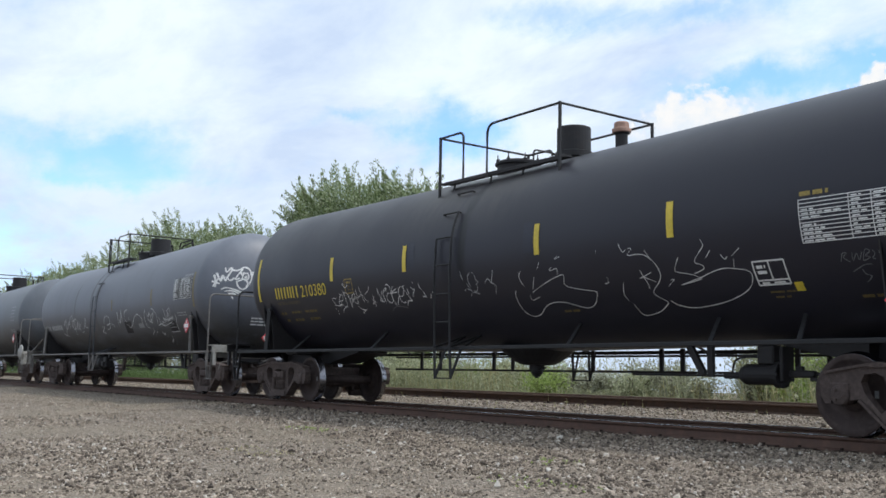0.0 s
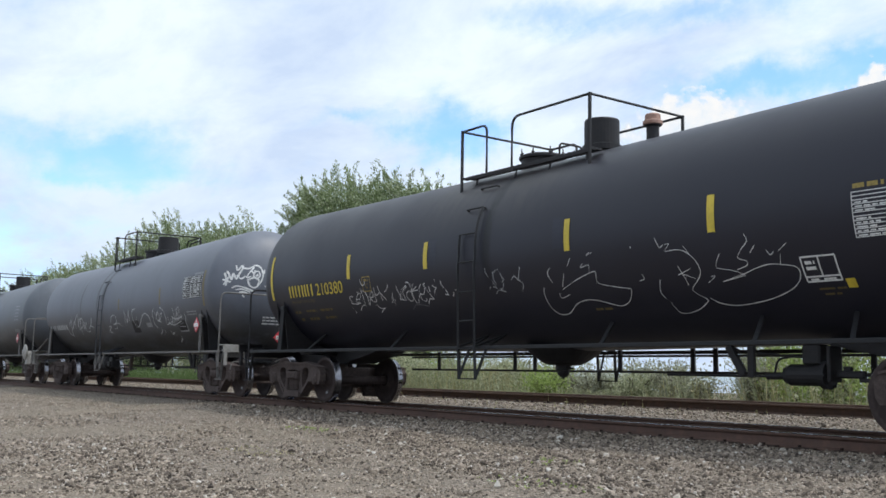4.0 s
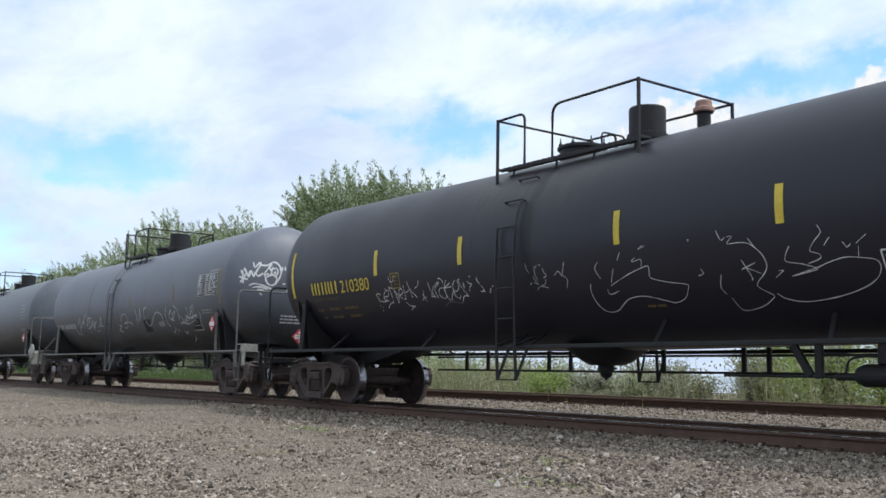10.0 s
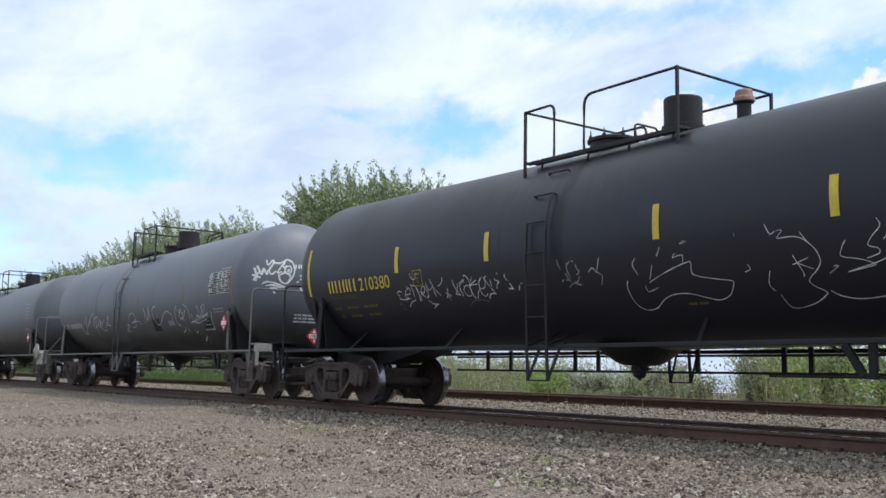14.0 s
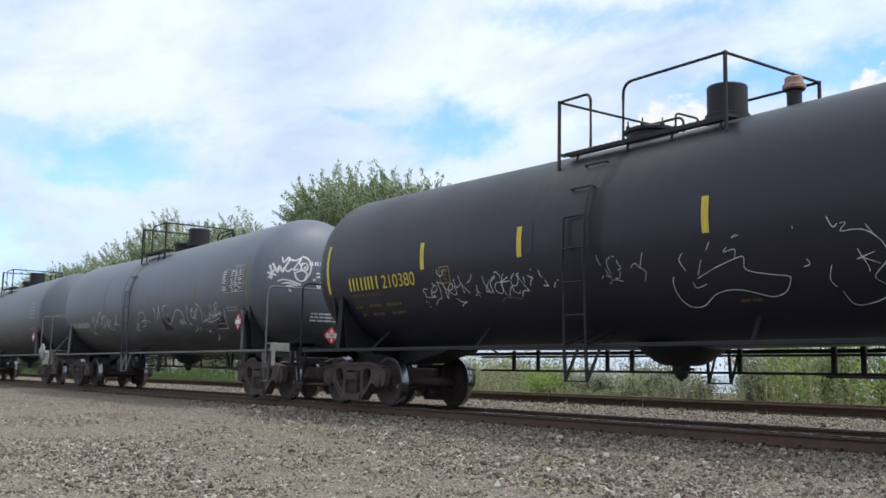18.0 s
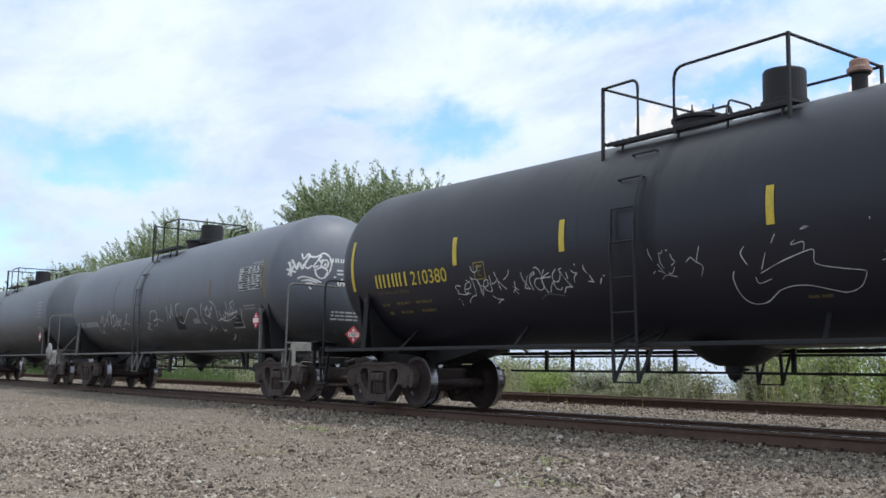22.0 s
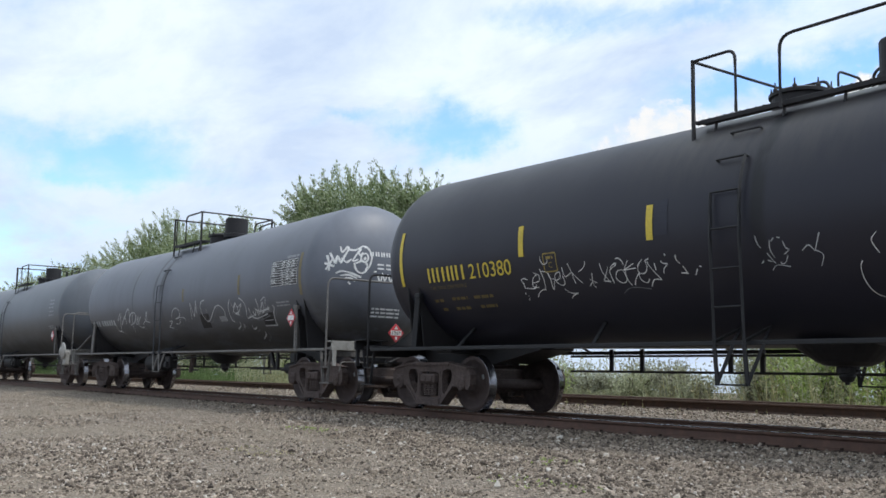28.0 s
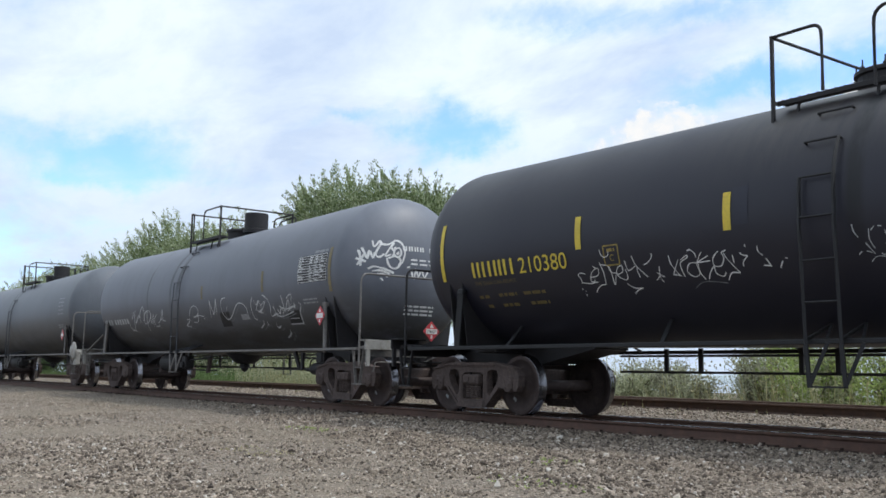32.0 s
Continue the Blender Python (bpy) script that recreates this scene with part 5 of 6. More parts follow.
def car_black():
    car = new("tank_car")
    car.empty_display_size = 1.0
    tagged(car, "long black railroad tank car with yellow stripes and white graffiti", "tank car", group="cars of the train")
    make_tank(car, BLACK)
    place = on_tank
    for u in (-4.165, -1.675, 1.735, 4.215):
        mark(car, "reflective_stripe", YELLOW, lambda bm: patch(bm, u - 0.055, u + 0.055, 2.335, 2.785, place, 1, 6), "yellow reflective stripe")
    mark(car, "reflective_stripe", YELLOW, lambda bm: patch(bm, -7.36, -7.275, 2.09, 3.01, place, 1, 10), "yellow reflective stripe")
    mark(car, "reflective_stripe", YELLOW, lambda bm: patch(bm, 7.25, 7.36, 2.10, 2.96, place, 1, 10), "yellow reflective stripe")
    for u in (1.44, -1.60):
        mark(car, "paint_patch", PATCH, lambda bm: patch(bm, u, u + 0.22, 2.38, 2.83, lambda a, b: on_tank(a, b, 0.003), 2, 6), "touched-up patch of bluish black paint")
    # the owner's mark as plain upright bars, the number beside it
    def owner(bm):
        for x, w in ((-6.56, 0.18), (-6.31, 0.20), (-6.03, 0.17), (-5.80, 0.21)):
            for a in (0.0, w - 0.055):
                patch(bm, x + a, x + a + 0.055, 2.105, 2.335, place, 1, 4)
    mark(car, "owner_mark", YELLOW, owner, "yellow stencilled block lettering")
    bm = wrap(lettering("210380", 0.225, 1.02), -5.45, 2.10, place)
    part("car_number", bm, YELLOW, car, "yellow stencilled car number")
    def small(bm):
        bars(bm, -6.56, -6.32, 1.79, 0.045, place, 3, 0.04)
        bars(bm, -6.08, -5.66, 1.80, 0.045, place, 4, 0.03)
        bars(bm, -5.50, -5.02, 1.80, 0.045, place, 5, 0.03)
        bars(bm, -6.44, -6.32, 1.65, 0.045, place, 6, 0.04)
        bars(bm, -6.08, -5.70, 1.65, 0.045, place, 7, 0.03)
        bars(bm, -5.43, -5.02, 1.655, 0.045, place, 8, 0.03)
    mark(car, "small_print", SMALL, small)
    part("slogan", wrap(lettering("THE TANK CAR PEOPLE", 0.055, 0.98), -6.56, 1.985, place), SMALL, car)["kind"] = "stuff"
    def frame_c(bm):
        for z in (2.08, 2.335):
            patch(bm, -3.70, -3.44, z - 0.009, z + 0.009, place, 1, 1)
        for u in (-3.70, -3.44):
            patch(bm, u - 0.009, u + 0.009, 2.08, 2.335, place, 1, 4)
        bars(bm, -3.64, -3.50, 2.255, 0.04, place, 8, 0.02)
    mark(car, "plate_box", OCHRE, frame_c)
    part("plate_letter", wrap(lettering("C", 0.085, 0.07), -3.60, 2.13, place), OCHRE, car)
    # consolidated data: white box and the large ruled table
    def data_box(bm):
        for z in (1.69, 1.74, 1.95):
            patch(bm, 5.32, 5.735, z - 0.009, z + 0.009, place, 1, 1)
        for u in (5.32, 5.53, 5.735):
            patch(bm, u - 0.009, u + 0.009, 1.69 if u != 5.53 else 1.74, 1.95, place, 1, 4)
        bars(bm, 5.36, 5.48, 1.87, 0.035, place, 1, 0.02)
        bars(bm, 5.36, 5.48, 1.81, 0.035, place, 2, 0.02)
        bars(bm, 5.37, 5.69, 1.70, 0.02, place, 3, 0.06)
    mark(car, "data_box", WHITE, data_box, "white ruled data stencil")
    mark(car, "yellow_label", YELLOW, lambda bm: patch(bm, 5.77, 5.88, 1.605, 1.70, place, 1, 2))
    def under(bm):
        bars(bm, 5.42, 5.75, 1.60, 0.02, place, 6, 0.03)
        bars(bm, 5.46, 5.66, 1.545, 0.02, place, 7, 0.03)
        bars(bm, 1.95, 2.25, 1.52, 0.03, place, 11, 0.03)
        bars(bm, 6.5, 6.95, 1.50, 0.03, place, 12, 0.03)
    mark(car, "faint_print", SMALL, under)
    table_block(car, place, 6.035, 7.45, 2.095, 2.56, WHITE, 11, (0.42, 0.60, 0.78), 5)
    mark(car, "table_heading", OCHRE, lambda bm: bars(bm, 6.05, 6.40, 2.60, 0.05, place, 9, 0.03))
    spray(car, WHITE, 0.0105, place, tag_outline, "thin white graffiti outline drawing")
    spray(car, WHITE, 0.0155, place, tag_words, "white sprayed graffiti scrawl")
    spray(car, MIDWHITE, 0.0145, place, tag_short, "white graffiti scrawl")
    spray(car, FAINT, 0.011, place, tag_scribble, "faint grey graffiti scribble")
    spray(car, FAINT, 0.013, place, tag_arc, "faint grey graffiti arc")
    make_underframe(car, FRAME_BLACK, LADDER_BLACK, True)
    make_end(car, -1, FRAME_BLACK, FRAME_BLACK, False)
    make_end(car, 1, FRAME_BLACK, FRAME_BLACK, True)
    make_ladder(car, -1, LADDER_BLACK, LADDER_BLACK)
    make_ladder(car, 1, LADDER_BLACK, LADDER_BLACK, -0.16)
    make_platform(car, FRAME_BLACK, 0)
    make_placard(car, pose(7.16, -1.50, 1.42), "", "red hazard placard")
    return car


def car_grey(paint, label, body):
    car = new("tank_car")
    car.empty_display_size = 1.0
    tagged(car, label, "tank car", group="cars of the train")
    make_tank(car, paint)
    place = on_tank
    for u, z0, z1 in ((0.70, 2.30, 2.62), (3.99, 2.30, 2.75), (6.90, 2.15, 3.01)) if body else ():
        mark(car, "reflective_stripe", FADED, lambda bm: patch(bm, u - 0.055, u + 0.055, z0, z1, place, 1, 8), "faded yellow reflective stripe")
    if not body:
        mark(car, "small_print", DIMWHITE, lambda bm: [bars(bm, 5.9, 6.5, 2.4 + 0.13 * i, 0.04, place, 50 + i, 0.05) for i in range(5)])
    else:
        mark(car, "table_backing", FRAME_BLACK, lambda bm: patch(bm, 5.60, 6.79, 2.37, 2.915, lambda u, z: on_tank(u, z, 0.003), 3, 8))
        table_block(car, place, 5.62, 6.77, 2.385, 2.90, WHITE, 10, (0.40, 0.58, 0.78), 15)
        mark(car, "table_heading", DIMWHITE, lambda bm: bars(bm, 6.25, 6.77, 2.94, 0.05, place, 19, 0.03))
    mark(car, "small_print", DIMWHITE, lambda bm: (bars(bm, 5.72, 6.29, 2.03, 0.03, place, 20, 0.03), bars(bm, 5.72, 6.29, 1.965, 0.03, place, 21, 0.03)))
    mark(car, "car_marking", MIDWHITE, lambda bm: [patch(bm, -7.0 + 0.215 * i + (0.12 if i > 3 else 0), -6.88 + 0.215 * i + (0.12 if i > 3 else 0), 1.88, 2.03, place, 1, 2) for i in range(10)], "faded white stencilled marking")
    if body:
        spray(car, WHITE, 0.046, lambda y, z: on_head(y, z)[0], tag_head, "bold white sprayed graffiti tag")
        spray(car, PALE, 0.030, place, tag_faint, "faint pale graffiti scrawl")
        spray(car, FAINT, 0.030, lambda u, z: on_tank(u * 0.985 + 0.16, z * 1.04 - 0.11, 0.004), tag_faint, "faint pale graffiti scrawl")

        def head_print(bm):
            on = lambda y, z: on_head(y, z)[0]
            for i in range(7):
                y = -0.42 + 0.125 * i + (0.10 if i > 3 else 0)
                patch(bm, y, y + 0.032, 2.95, 3.04, on, 1, 1)
                patch(bm, y + 0.055, y + 0.087, 2.95, 3.04, on, 1, 1)
            for k in range(3):
                bars(bm, -0.32, 0.36, 1.875 - 0.075 * k, 0.035, on, 31 + k, 0.025)
            bars(bm, -0.26, 0.40, 2.765, 0.034, on, 34, 0.05)
            bars(bm, -0.26, 0.40, 2.685, 0.034, on, 35, 0.05)
        mark(car, "head_print", WHITE, head_print)
        for u, w, z0, z1 in ((1.45, 0.52, 1.63, 1.95), (4.79, 0.53, 1.60, 1.86)):
            mark(car, "dark_patch", FRAME_BLACK, lambda bm: patch(bm, u, u + w, z0, z1, lambda a, b: on_tank(a, b, 0.004), 3, 3, 0.13))
        mark(car, "patch_border", MIDWHITE, lambda bm: (patch(bm, 4.77, 5.33, 1.585, 1.61, place, 3, 1), patch(bm, 5.30, 5.335, 1.60, 1.86, place, 1, 3, 0.13), patch(bm, 4.90, 5.28, 1.70, 1.715, place, 2, 1)))
        mark(car, "paint_smudge", DIMWHITE, lambda bm: patch(bm, 2.66, 3.05, 1.75, 1.87, place, 2, 2))
    make_underframe(car, FRAME_BLACK, FRAME_GREY, False)
    make_brake_gear(car)
    make_end(car, -1, FRAME_GREY, GALV, False, 8.62, 1.60)
    make_end(car, 1, FRAME_GREY, GALV, not body, 8.62, 1.68)
    if body:
        # faded yellow stencil across the end sill
        bm = bmesh.new()
        for i in range(5):
            box(bm, 8.58 + D, -0.62 + 0.115 * i, 0.99, 0.006, 0.085, 0.055)
        part("sill_print", bm, OCHRE, car, "faded yellow stencilled print")["kind"] = "stuff"
    bm = bmesh.new()
    beam(bm, (-6.72, -1.50, 1.60), (-8.2, -1.52, 1.10), 0.05, 0.03)
    part("end_brace", bm, FRAME_GREY, car)
    make_ladder(car, -1, LADDER_GREY, FRAME_GREY, -0.33)
    make_ladder(car, 1, LADDER_GREY, FRAME_GREY, -0.33)
    make_platform(car, FRAME_BLACK, 1)
    make_placard(car, pose(6.60, -1.52, 1.69), "", "red and white hazard placard")
    make_placard(car, pose(8.72 + D, -0.18, 1.39, 0, 0, 90), "1987", "red and white hazard placard")
    return car


FIRST_X = -12.37
train = []
wheelsets = []


def couple(car, x):
    """Sets a car on its trucks at x."""
    wheelsets.extend(make_truck(car, -TRUCK_X - D) + make_truck(car, TRUCK_X + D))
    car.matrix_world = pose(x, TRACK_Y, 0)
    train.append((car, x))


couple(car_black(), FIRST_X)
D, SEAM, HEAD = -0.27, 7.05, 0.80
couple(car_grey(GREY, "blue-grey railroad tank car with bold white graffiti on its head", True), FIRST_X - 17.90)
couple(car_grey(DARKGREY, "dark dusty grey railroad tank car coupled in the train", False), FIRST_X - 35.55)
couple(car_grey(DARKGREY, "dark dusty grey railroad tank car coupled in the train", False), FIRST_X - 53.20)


# ---- water, far shore, weeds, trees ----
def make_water():
    k = Mat("river_water", 0.08, 0.0, 0.5)
    k.color((0.05, 0.065, 0.07))
    k.bump(k.noise(1.2, 4, 0.6, (1, 0.3, 1)), 0.15, 0.05)
    bm = bmesh.new()
    vs = [bm.verts.new(p) for p in ((-2500, 27, -1.7), (900, 27, -1.7), (900, 1600, -1.7), (-2500, 1600, -1.7))]
    bm.faces.new(vs)
    ob = part("water", bm, k.m)
    tagged(ob, "calm pale river reflecting the bright sky", "water", kind="structure")
    # low wooded shore on the other side, air haze put into its pale colour
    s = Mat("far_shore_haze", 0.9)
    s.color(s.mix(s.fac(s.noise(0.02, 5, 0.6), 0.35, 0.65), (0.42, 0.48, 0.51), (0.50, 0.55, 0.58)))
    bm = bmesh.new()
    prev = None
    for i in range(161):
        x = -2400 + i * 20
        h = 7 + 9 * (noise.noise(Vector((x * 0.006, 0, 2))) + 0.4) + 3 * noise.noise(Vector((x * 0.03, 1, 2)))
        h = max(2.5, h)
        col = [bm.verts.new((x, 1100, -3)), bm.verts.new((x, 1108, h * 0.8)), bm.verts.new((x, 1140, h)), bm.verts.new((x, 1200, -3))]
        if prev:
            for a, b, c, d in zip(prev, prev[1:], col[1:], col):
                bm.faces.new((a, b, c, d))
        prev = col
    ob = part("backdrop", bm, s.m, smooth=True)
    tagged(ob, "hazy low wooded shore across the river", "far shore", kind="structure")


make_water()

WEED = leaf_mat("weed_leaves", (0.215, 0.235, 0.125), (0.35, 0.365, 0.215), (0.50, 0.50, 0.35))
BRIGHT = leaf_mat("bright_shrub_leaves", (0.175, 0.235, 0.062), (0.300, 0.388, 0.106), (0.425, 0.512, 0.175))
DRY = leaf_mat("dry_grass_stems", (0.240, 0.228, 0.096), (0.360, 0.324, 0.156), (0.480, 0.432, 0.240))
DULL = leaf_mat("grey_shrub_leaves", (0.156, 0.159, 0.104), (0.260, 0.260, 0.176), (0.403, 0.403, 0.299))
WILLOW = leaf_mat("willow_leaves", (0.080, 0.118, 0.045), (0.27, 0.335, 0.150), (0.60, 0.64, 0.46))
WILLOW.node_tree.nodes["Principled BSDF"].inputs["Roughness"].default_value = 0.4
# thicket leaves with the shade under the trees built into their colour
SHADE = leaf_mat("shaded_thicket_leaves", (0.040, 0.062, 0.026), (0.075, 0.110, 0.045), (0.12, 0.16, 0.07))
BARK = plain_worn("grey_bark", (0.10, 0.085, 0.07), (0.16, 0.14, 0.12), 0.9, 0.0, 10.0, 0.5)


def leaf_quads(pos, axis, length, width, rng):
    """Diamond leaves at pos along axis, turned at random; gives points of shape (n, 4, 3)."""
    n = len(pos)
    r = rng.normal(size=(n, 3))
    side = np.cross(axis, r)
    side /= np.linalg.norm(side, axis=1)[:, None] + 1e-9
    L, W = length[:, None], width[:, None]
    return np.stack([pos, pos + axis * L * 0.45 + side * W, pos + axis * L, pos + axis * L * 0.45 - side * W], 1)


def quad_mesh(name, quads, mat, parent=None):
    n = len(quads)
    me = bpy.data.meshes.new(name)
    me.from_pydata(quads.reshape(-1, 3).tolist(), [], (np.arange(n * 4).reshape(n, 4)).tolist())
    me.materials.append(mat)
    ob = new(name, me)
    if parent is not None:
        ob.parent = parent
    return ob


def unit(v):
    return v / (np.linalg.norm(v, axis=1)[:, None] + 1e-9)


def make_grass(name, n, area, height, mat, label, seed, leaves=4, wide=0.012, thin=False):
    rng = np.random.default_rng(seed)
    x0, x1, y0, y1 = area
    xs, ys = rng.uniform(x0, x1, n), rng.uniform(y0, y1, n)
    if thin:
        # a bare gap down to the water, few stalks among the shrubs beside it
        keep = rng.uniform(0, 1, n) < np.where(np.abs(xs / ys + 0.81) < 0.010, 0.0, np.where(xs / ys > -0.81, 0.35, 1.0))
        xs, ys = xs[keep], ys[keep]
        n = len(xs)
    patchy = np.array([noise.noise(Vector((a * 0.35, b * 0.5, seed))) for a, b in zip(xs, ys)])
    hs = height * rng.uniform(0.36, 0.92, n) * (1.0 + 0.7 * patchy) * np.where((xs > -20.5) & (xs < -15.5) & (ys > 16.5), 0.45, np.where((xs <= -20.5) & (ys > 16.5), 1.2, 1.0))
    base = np.stack([xs, ys, [ground_height(a, b) - 0.02 for a, b in zip(xs, ys)]], 1)
    up = unit(np.stack([rng.normal(-0.08, 0.16, n), rng.normal(0, 0.16, n), np.ones(n)], 1))
    q = [leaf_quads(base, up, hs, np.full(n, wide), rng)]
    for k in range(leaves):
        t = rng.uniform(0.15, 1.0, n)
        pos = base + up * (hs * t)[:, None]
        ax = unit(np.stack([rng.normal(0, 1, n), rng.normal(0, 1, n), rng.uniform(0.2, 1.6, n)], 1))
        q.append(leaf_quads(pos, ax, hs * rng.uniform(0.05, 0.13, n) + 0.025, wide * rng.uniform(1.0, 2.4, n), rng))
    ob = quad_mesh(name, np.concatenate(q), mat)
    tagged(ob, label, "weeds", kind="stuff")


# darker copy of the grass leaves, tree shade included in the colour
MEADOW = leaf_mat("shaded_meadow_leaves", (0.060, 0.100, 0.030), (0.105, 0.165, 0.050), (0.17, 0.235, 0.085))
make_grass("tall_weeds", 6500, (-64, -37, 17.2, 24.5), 0.85, MEADOW, "green grass in front of the thicket, coloured as in tree shade", 19, 8, 0.010)
make_grass("tall_weeds", 9000, (-38, -8, 17.2, 24.5), 1.35, WEED, "tall green weeds and grass along the far track", 11, 10, 0.0085, thin=True)
make_grass("tall_weeds", 5000, (-130, -60, 17.2, 27), 0.75, MEADOW, "tall green weeds and grass along the far track", 12)
make_grass("dry_grass", 2400, (-38, -8, 16.8, 23), 1.35, DRY, "dry straw-coloured grass stems among the weeds", 13, 2, 0.008)
make_grass("dry_grass", 200, (-30, -10, 12.4, 16.6), 0.17, DRY, "sparse dry tufts in the ballast between tracks", 14, 2, 0.006)
make_grass("yard_weeds", 110, (-13.9, -12.8, 7.05, 7.5), 0.055, BRIGHT, "small green weed tuft in the gravel", 15, 5, 0.004)
make_grass("yard_weeds", 26, (-7.9, -7.3, 6.8, 7.2), 0.06, BRIGHT, "small green weed tuft in the gravel", 16, 5, 0.004)
make_grass("yard_weeds", 40, (-7.0, -5.8, 5.5, 6.0), 0.045, BRIGHT, "small green weed tuft in the gravel", 17, 5, 0.004)
make_grass("dry_tuft", 120, (-11.3, -10.0, 4.9, 5.4), 0.035, DRY, "dry straw-coloured tuft in the gravel", 18, 3, 0.003)


def make_shrub(x, y, w, h, mat, label, seed, n=3600, leaf=0.075):
    rng = np.random.default_rng(seed)
    z = ground_height(x, y)
    root = new("shrub")
    root.location = (x, y, z)
    tagged(root, label, "shrub", group="shrubs along the bank")
    bm = bmesh.new()
    tips = []
    for k in range(11):
        a = rng.uniform(0, 6.283)
        l = rng.uniform(0.6, 1.0)
        tip = Vector((math.cos(a) * w * 0.42 * rng.uniform(0.3, 1), math.sin(a) * w * 0.42 * rng.uniform(0.3, 1), h * l * 0.9))
        tube(bm, [(0, 0, 0), tip * 0.5 + Vector((0, 0, h * 0.08)), tip], 0.012, 5)
        tips.append(tip)
    part("branchwork", bm, BARK, root)
    tips = np.array(tips)
    i = rng.integers(0, len(tips), n)
    t = rng.uniform(0.25, 1.08, n)
    pos = tips[i] * t[:, None] + rng.normal(0, 0.11, (n, 3)) * np.array([w, w, h]) * 0.9
    pos[:, 2] = np.abs(pos[:, 2])
    ax = unit(rng.normal(0, 1, (n, 3)) + np.array([0, 0, 0.7]))
    quad_mesh("crown", leaf_quads(pos, ax, leaf * rng.uniform(0.6, 1.4, n), leaf * 0.28 * rng.uniform(0.7, 1.3, n), rng), mat, root)
    return root


for i, (x, y, w, h, mat, lab) in enumerate((
        (-18.4, 19.0, 1.3, 0.95, DULL, "dull grey-green shrub on the bank"), (-13.6, 18.4, 1.6, 1.55, DULL, "dull grey-green shrub on the bank"),
        (-12.6, 18.8, 2.6, 1.7, BRIGHT, "bright green leafy shrub beside the far track"), (-10.4, 18.6, 2.6, 1.7, BRIGHT, "bright green leafy shrub beside the far track"),
        (-16.1, 18.6, 1.2, 1.25, DULL, "dull grey-green shrub on the bank"), (-22.2, 19.5, 2.4, 1.6, WEED, "green leafy shrub among tall weeds"),
        (-25.5, 19.5, 2.6, 1.7, BRIGHT, "green leafy shrub among tall weeds"), (-29.5, 20.0, 2.6, 1.8, WEED, "green leafy shrub among tall weeds"),
        (-39.0, 21.0, 3.0, 1.5, BRIGHT, "green leafy shrub among tall weeds"), (-47.0, 22.0, 3.5, 1.8, WEED, "green leafy shrub among tall weeds"),
        (-58.0, 23.0, 4.5, 2.2, WEED, "green leafy shrub among tall weeds"), (-72.0, 24.0, 6.0, 2.6, WEED, "green leafy shrub among tall weeds"))):
    make_shrub(x, y, w, h, mat, lab, 40 + i)
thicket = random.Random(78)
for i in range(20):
    make_shrub(-40.0 - 4.6 * i, thicket.uniform(25.5, 28.0), thicket.uniform(4.2, 5.6), thicket.uniform(3.2, 4.4), SHADE, "dark green leafy thicket under the trees, shade in its colour", 140 + i, 3600, 0.17)
bank = random.Random(77)
for i in range(26):
    x = -31.0 + i * 0.92 + bank.uniform(-0.3, 0.3)
    kind = bank.choice(((WEED, "green leafy shrub among tall weeds"), (BRIGHT, "bright green leafy shrub beside the far track"), (DULL, "dull grey-green shrub on the bank")))
    y = bank.uniform(18.0, 20.2)
    if abs(x / y + 0.80) < 0.034:
        continue
    make_shrub(x, y, bank.uniform(1.1, 1.9), bank.uniform(1.05, 1.55) + (0.7 if x / y > -0.81 else 0.0), kind[0], kind[1], 70 + i, 4200 if x / y > -0.81 else 2800)


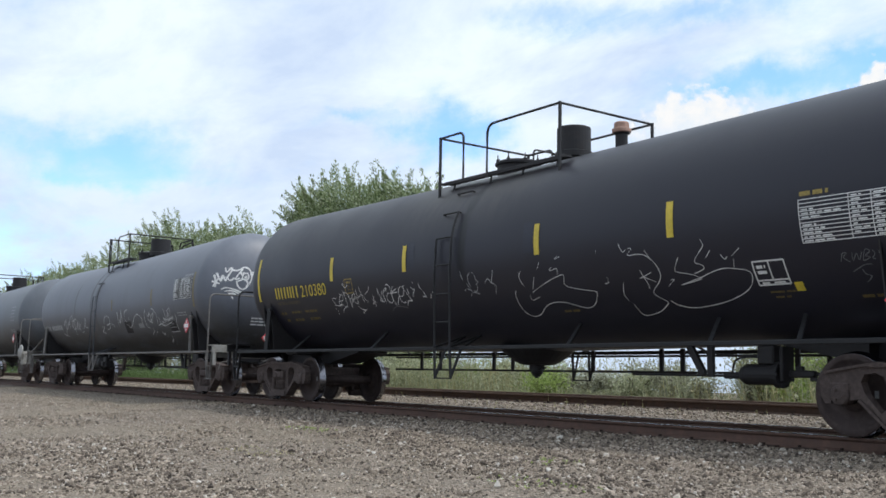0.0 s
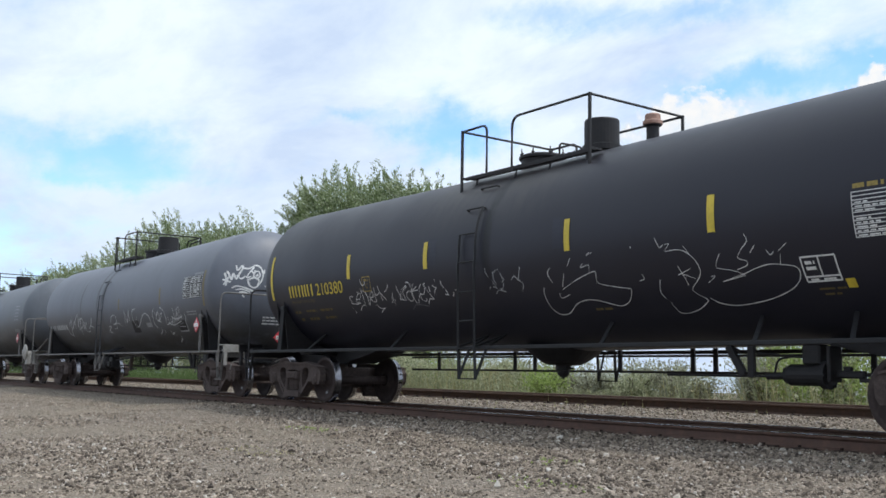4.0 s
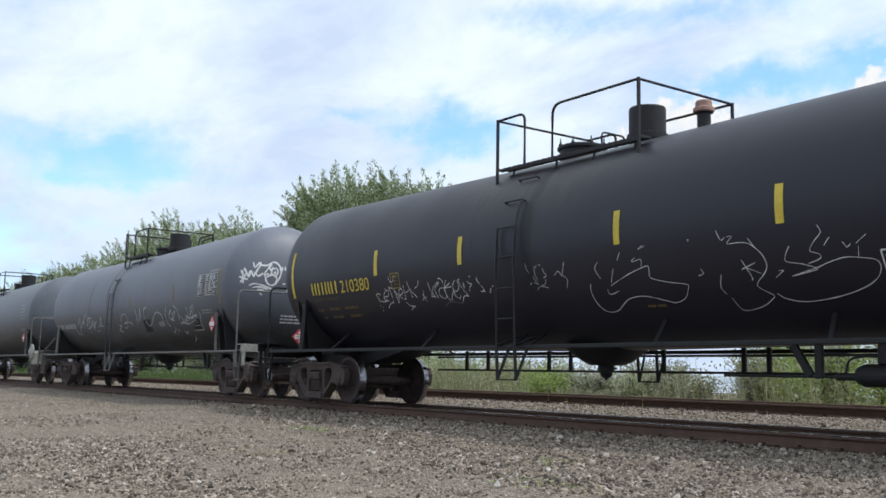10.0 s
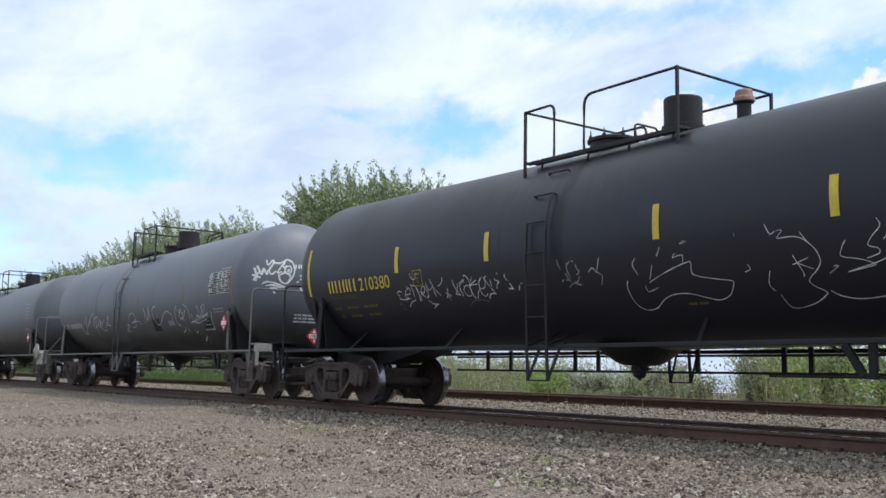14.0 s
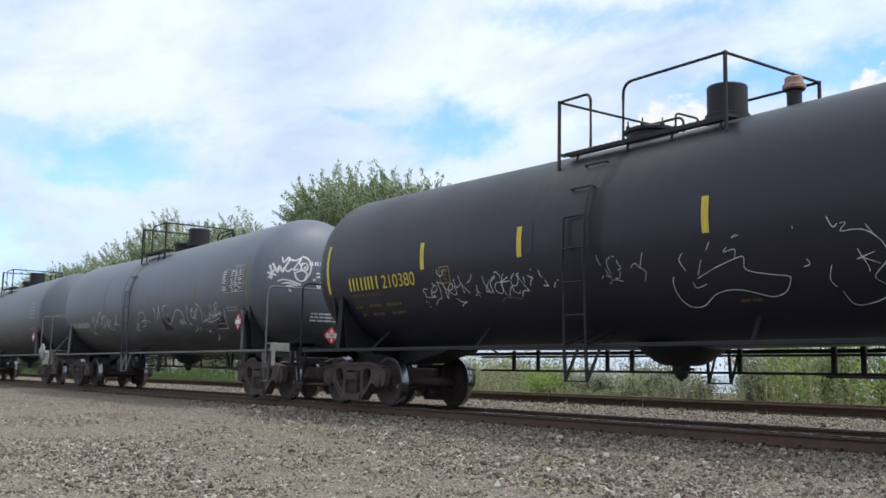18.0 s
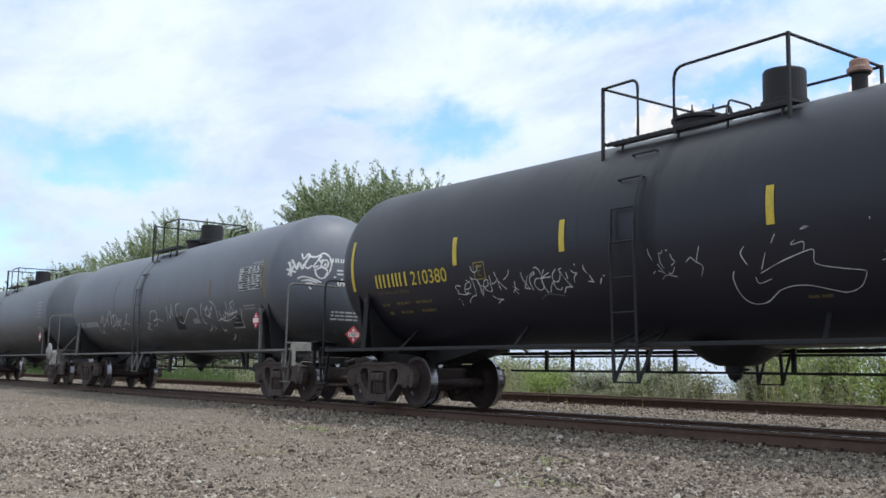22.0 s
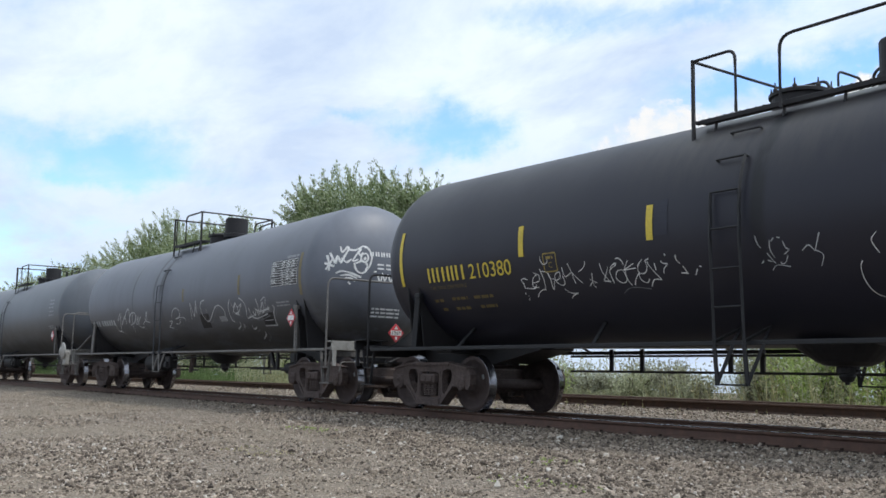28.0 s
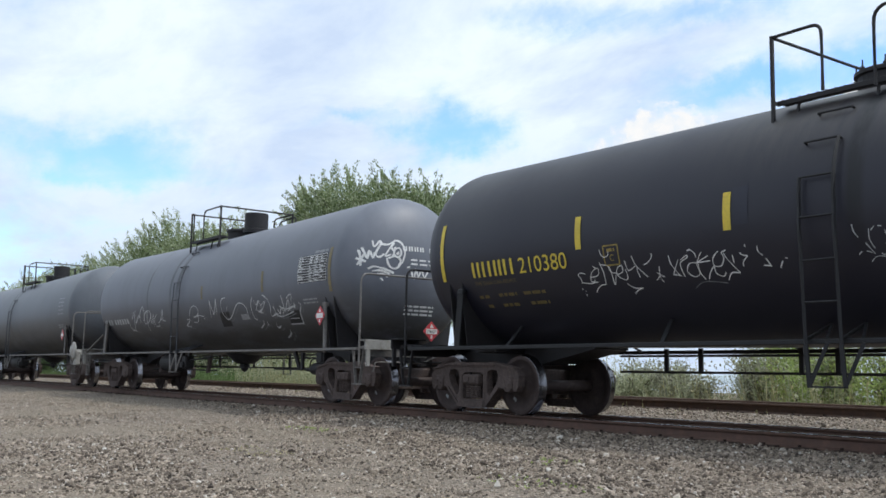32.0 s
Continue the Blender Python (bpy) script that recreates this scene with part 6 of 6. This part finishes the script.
def make_tree(x, y, h, w, seed, n_mass=15000, n_shoot=520):
    """A wind-blown willow: trunk, limbs, a dense crown with upright leafy shoots."""
    rng = np.random.default_rng(seed)
    rr = random.Random(seed)
    z = ground_height(x, y)
    root = new("tree")
    root.location = (x, y, z)
    tagged(root, "green willow tree with narrow silvery leaves, wind-blown shoots", "tree", group="row of trees behind the tracks")
    H = h - z
    bm = bmesh.new()
    for k in range(3):
        a = k * 2.1 + rr.uniform(0, 1)
        pts = [(0.15 * math.cos(a), 0.15 * math.sin(a), 0), (0.5 * math.cos(a), 0.5 * math.sin(a), H * 0.25), (1.1 * math.cos(a), 1.1 * math.sin(a), H * 0.55)]
        for (p, q, r) in zip(pts, pts[1:], (0.20, 0.14)):
            tube(bm, [p, q], r, 8)
    part("trunk", bm, BARK, root)
    mid, rz = H * 0.55, H * 0.45 - 1.35

    def shell(n):
        """Directions over the crown and the lobed surface there."""
        d = rng.normal(size=(n, 3))
        d[:, 2] = np.abs(d[:, 2]) - 0.35
        d = unit(d)
        lobe = np.array([1.0 + 0.34 * noise.noise(Vector(v) * 2.1 + Vector((seed, 0, 0))) for v in d])
        return d, d * np.array([w * 0.5, w * 0.5, rz]) * lobe[:, None] + np.array([0, 0, mid])

    # limbs from the fork to the crown
    bm = bmesh.new()
    d, tips = shell(24)
    for t in tips:
        tube(bm, [(0, 0, H * 0.2), (t[0] * 0.45, t[1] * 0.45, H * 0.2 + (t[2] - H * 0.2) * 0.6), tuple(t * 0.97)], 0.05, 5)
    d, base = shell(n_shoot)
    grow = unit(d * np.array([1.0, 1.0, 0.4]) + np.array([-0.32, 0, 0.70]) + rng.normal(0, 0.22, (n_shoot, 3)))
    span = rng.uniform(1.0, 2.1, n_shoot) * (0.75 + 0.35 * np.clip(d[:, 2], 0, 1))
    start = base - grow * 0.8
    for p, g, l in list(zip(start, grow, span))[:200]:
        tube(bm, [tuple(p), tuple(p + g * l * 0.95)], 0.012, 3)
    part("branchwork", bm, BARK, root)
    # dense inner leaves, then the leaves of the shoots
    d, s = shell(n_mass)
    c = np.array([0, 0, mid])
    pos = c + (s - c) * (rng.uniform(0.4, 0.92, n_mass) ** 0.6)[:, None] + rng.normal(0, 0.12, (n_mass, 3))
    ax = unit(d * 0.6 + rng.normal(0, 0.6, (n_mass, 3)) + np.array([0, 0, 0.4]))
    quads = [leaf_quads(pos, ax, rng.uniform(0.15, 0.28, n_mass), rng.uniform(0.030, 0.052, n_mass), rng)]
    per = 64
    i = np.repeat(np.arange(n_shoot), per)
    m = len(i)
    t = rng.uniform(0.0, 1.0, m)
    pos = start[i] + grow[i] * (t * span[i])[:, None] + rng.normal(0, 1, (m, 3)) * (0.05 + 0.11 * (1 - t))[:, None]
    ax = unit(grow[i] + rng.normal(0, 0.33, (m, 3)))
    quads.append(leaf_quads(pos, ax, rng.uniform(0.13, 0.25, m), rng.uniform(0.024, 0.046, m), rng))
    quad_mesh("crown", np.concatenate(quads), WILLOW, root)
    return root


TREES = [make_tree(x, y, h, w, 100 + i, *((15000, 520) if i < 7 else (9000, 330))) for i, (x, y, h, w) in enumerate((
    (-45.7, 32, 12.2, 4.2), (-49.0, 32, 13.0, 5.6), (-53.8, 32, 13.6, 6.2), (-58.0, 32, 13.5, 4.8), (-68.5, 32, 12.6, 7.0), (-76.0, 32, 13.0, 8.0), (-84.5, 32, 14.3, 8.5),
    (-93.0, 32, 13.1, 9.0), (-101.5, 32, 12.6, 8.0), (-111.0, 32, 12.5, 8.0), (-121.5, 32, 12.8, 9.0), (-133.0, 32, 12.2, 10.0)))]


def make_cloud(at, wide, high, seed):
    """A low heap cloud: one bulging sheet with a ragged soft edge, thinning out below."""
    k = Mat("heap_cloud_white", 1.0, 0.0, 0.0)
    p = k.n("ShaderNodeSeparateXYZ")
    k.link(k.co.outputs["Object"], p.inputs[0])

    def m(op, a, b):
        n = k.n("ShaderNodeMath")
        n.operation = op
        for i, v in enumerate((a, b)):
            if isinstance(v, (int, float)):
                n.inputs[i].default_value = v
            else:
                k.link(v, n.inputs[i])
        return n.outputs[0]

    u, v = m("DIVIDE", p.outputs["X"], wide / 2), m("DIVIDE", p.outputs["Z"], high)
    puff = m("MULTIPLY", m("SUBTRACT", k.noise(4.0 / high, 6, 0.52), 0.5), 1.7)
    edge = m("ADD", m("SUBTRACT", m("SUBTRACT", 0.70, m("MULTIPLY", u, u)), m("MULTIPLY", v, v)), puff)
    cover = m("MULTIPLY", k.fac(edge, 0.0, 0.34), k.fac(v, -0.25, 0.25))
    shade = k.mix(k.fac(k.noise(4.0 / high, 6, 0.6, (1, 1, 1), 0.3), 0.38, 0.62), (0.88, 0.94, 1.0), (1.0, 1.0, 1.0))
    glow, clear, mx = k.n("ShaderNodeEmission"), k.n("ShaderNodeBsdfTransparent"), k.n("ShaderNodeMixShader")
    k.link(shade, glow.inputs["Color"])
    glow.inputs["Strength"].default_value = 0.97
    k.link(cover, mx.inputs[0])
    k.link(clear.outputs[0], mx.inputs[1])
    k.link(glow.outputs[0], mx.inputs[2])
    k.link(mx.outputs[0], k.nt.nodes["Material Output"].inputs["Surface"])
    bm = bmesh.new()
    nu, nv = 48, 24
    g = [[bm.verts.new((wide * 0.7 * (2 * i / nu - 1), -high * 0.5 * (1 - (2 * i / nu - 1) ** 2) * math.sin(math.pi * j / nv), high * (1.5 * j / nv - 0.3))) for i in range(nu + 1)] for j in range(nv + 1)]
    for a, b in zip(g, g[1:]):
        for i in range(nu):
            bm.faces.new((a[i], a[i + 1], b[i + 1], b[i]))
    ob = part("cloud", bm, k.m, smooth=True)
    ob.matrix_world = at
    tagged(ob, "bright white heap cloud drifting low in the sky", "cloud", group="drifting clouds", kind="structure")
    return ob


# ---- what moves ----
# metres that the train has rolled at each whole second
ROLLED = [0.0, 0.157, 0.315, 0.472, 0.63, 0.787, 0.943, 1.1, 1.257, 1.415, 1.575, 1.738, 1.905, 2.076, 2.253, 2.435, 2.625, 2.822, 3.028, 3.242, 3.465, 3.696, 3.937, 4.187, 4.445, 4.712, 4.986, 5.268, 5.556, 5.849, 6.147, 6.448, 6.752]


# bearing and height of each drifting cloud at the start and the end
DRIFT = [((-1966.0, 2384.0, 735.0), (-2050.0, 2340.0, 690.0), 480.0, 185.0), ((-1475.0, 2701.0, 790.0), (-1520.0, 2685.0, 760.0), 380.0, 170.0)]


def motions():
    for k, (a, b, wide, high) in enumerate(DRIFT):
        rz = math.degrees(math.atan2(a[1], a[0])) - 90
        walk(make_cloud(pose(*a, 0, 0, rz), wide, high, 5 + k), [(0.0, pose(*a, 0, 0, rz)), (32.0, pose(*b, 0, 0, rz))])
    for car, x in train:
        walk(car, [(t, pose(x + s, TRACK_Y, 0)) for t, s in enumerate(ROLLED)])
    # the wind rocks the trees a little
    for k, tree in enumerate(TREES):
        r, p = random.Random(300 + k), tree.location.copy()
        rows, a, b = [], 0.0, 0.0
        for t in range(33):
            a, b = 0.55 * a + r.gauss(0, 0.16), 0.55 * b + r.gauss(0, 0.22)
            rows.append((t, pose(p.x, p.y, p.z, a, b, 0)))
        walk(tree, rows)
    for ws in wheelsets:
        p = ws.location.copy()
        walk(ws, [(t, pose(p.x, p.y, p.z, 0, math.degrees(s / WHEEL_R), 0)) for t, s in enumerate(ROLLED)])


motions()
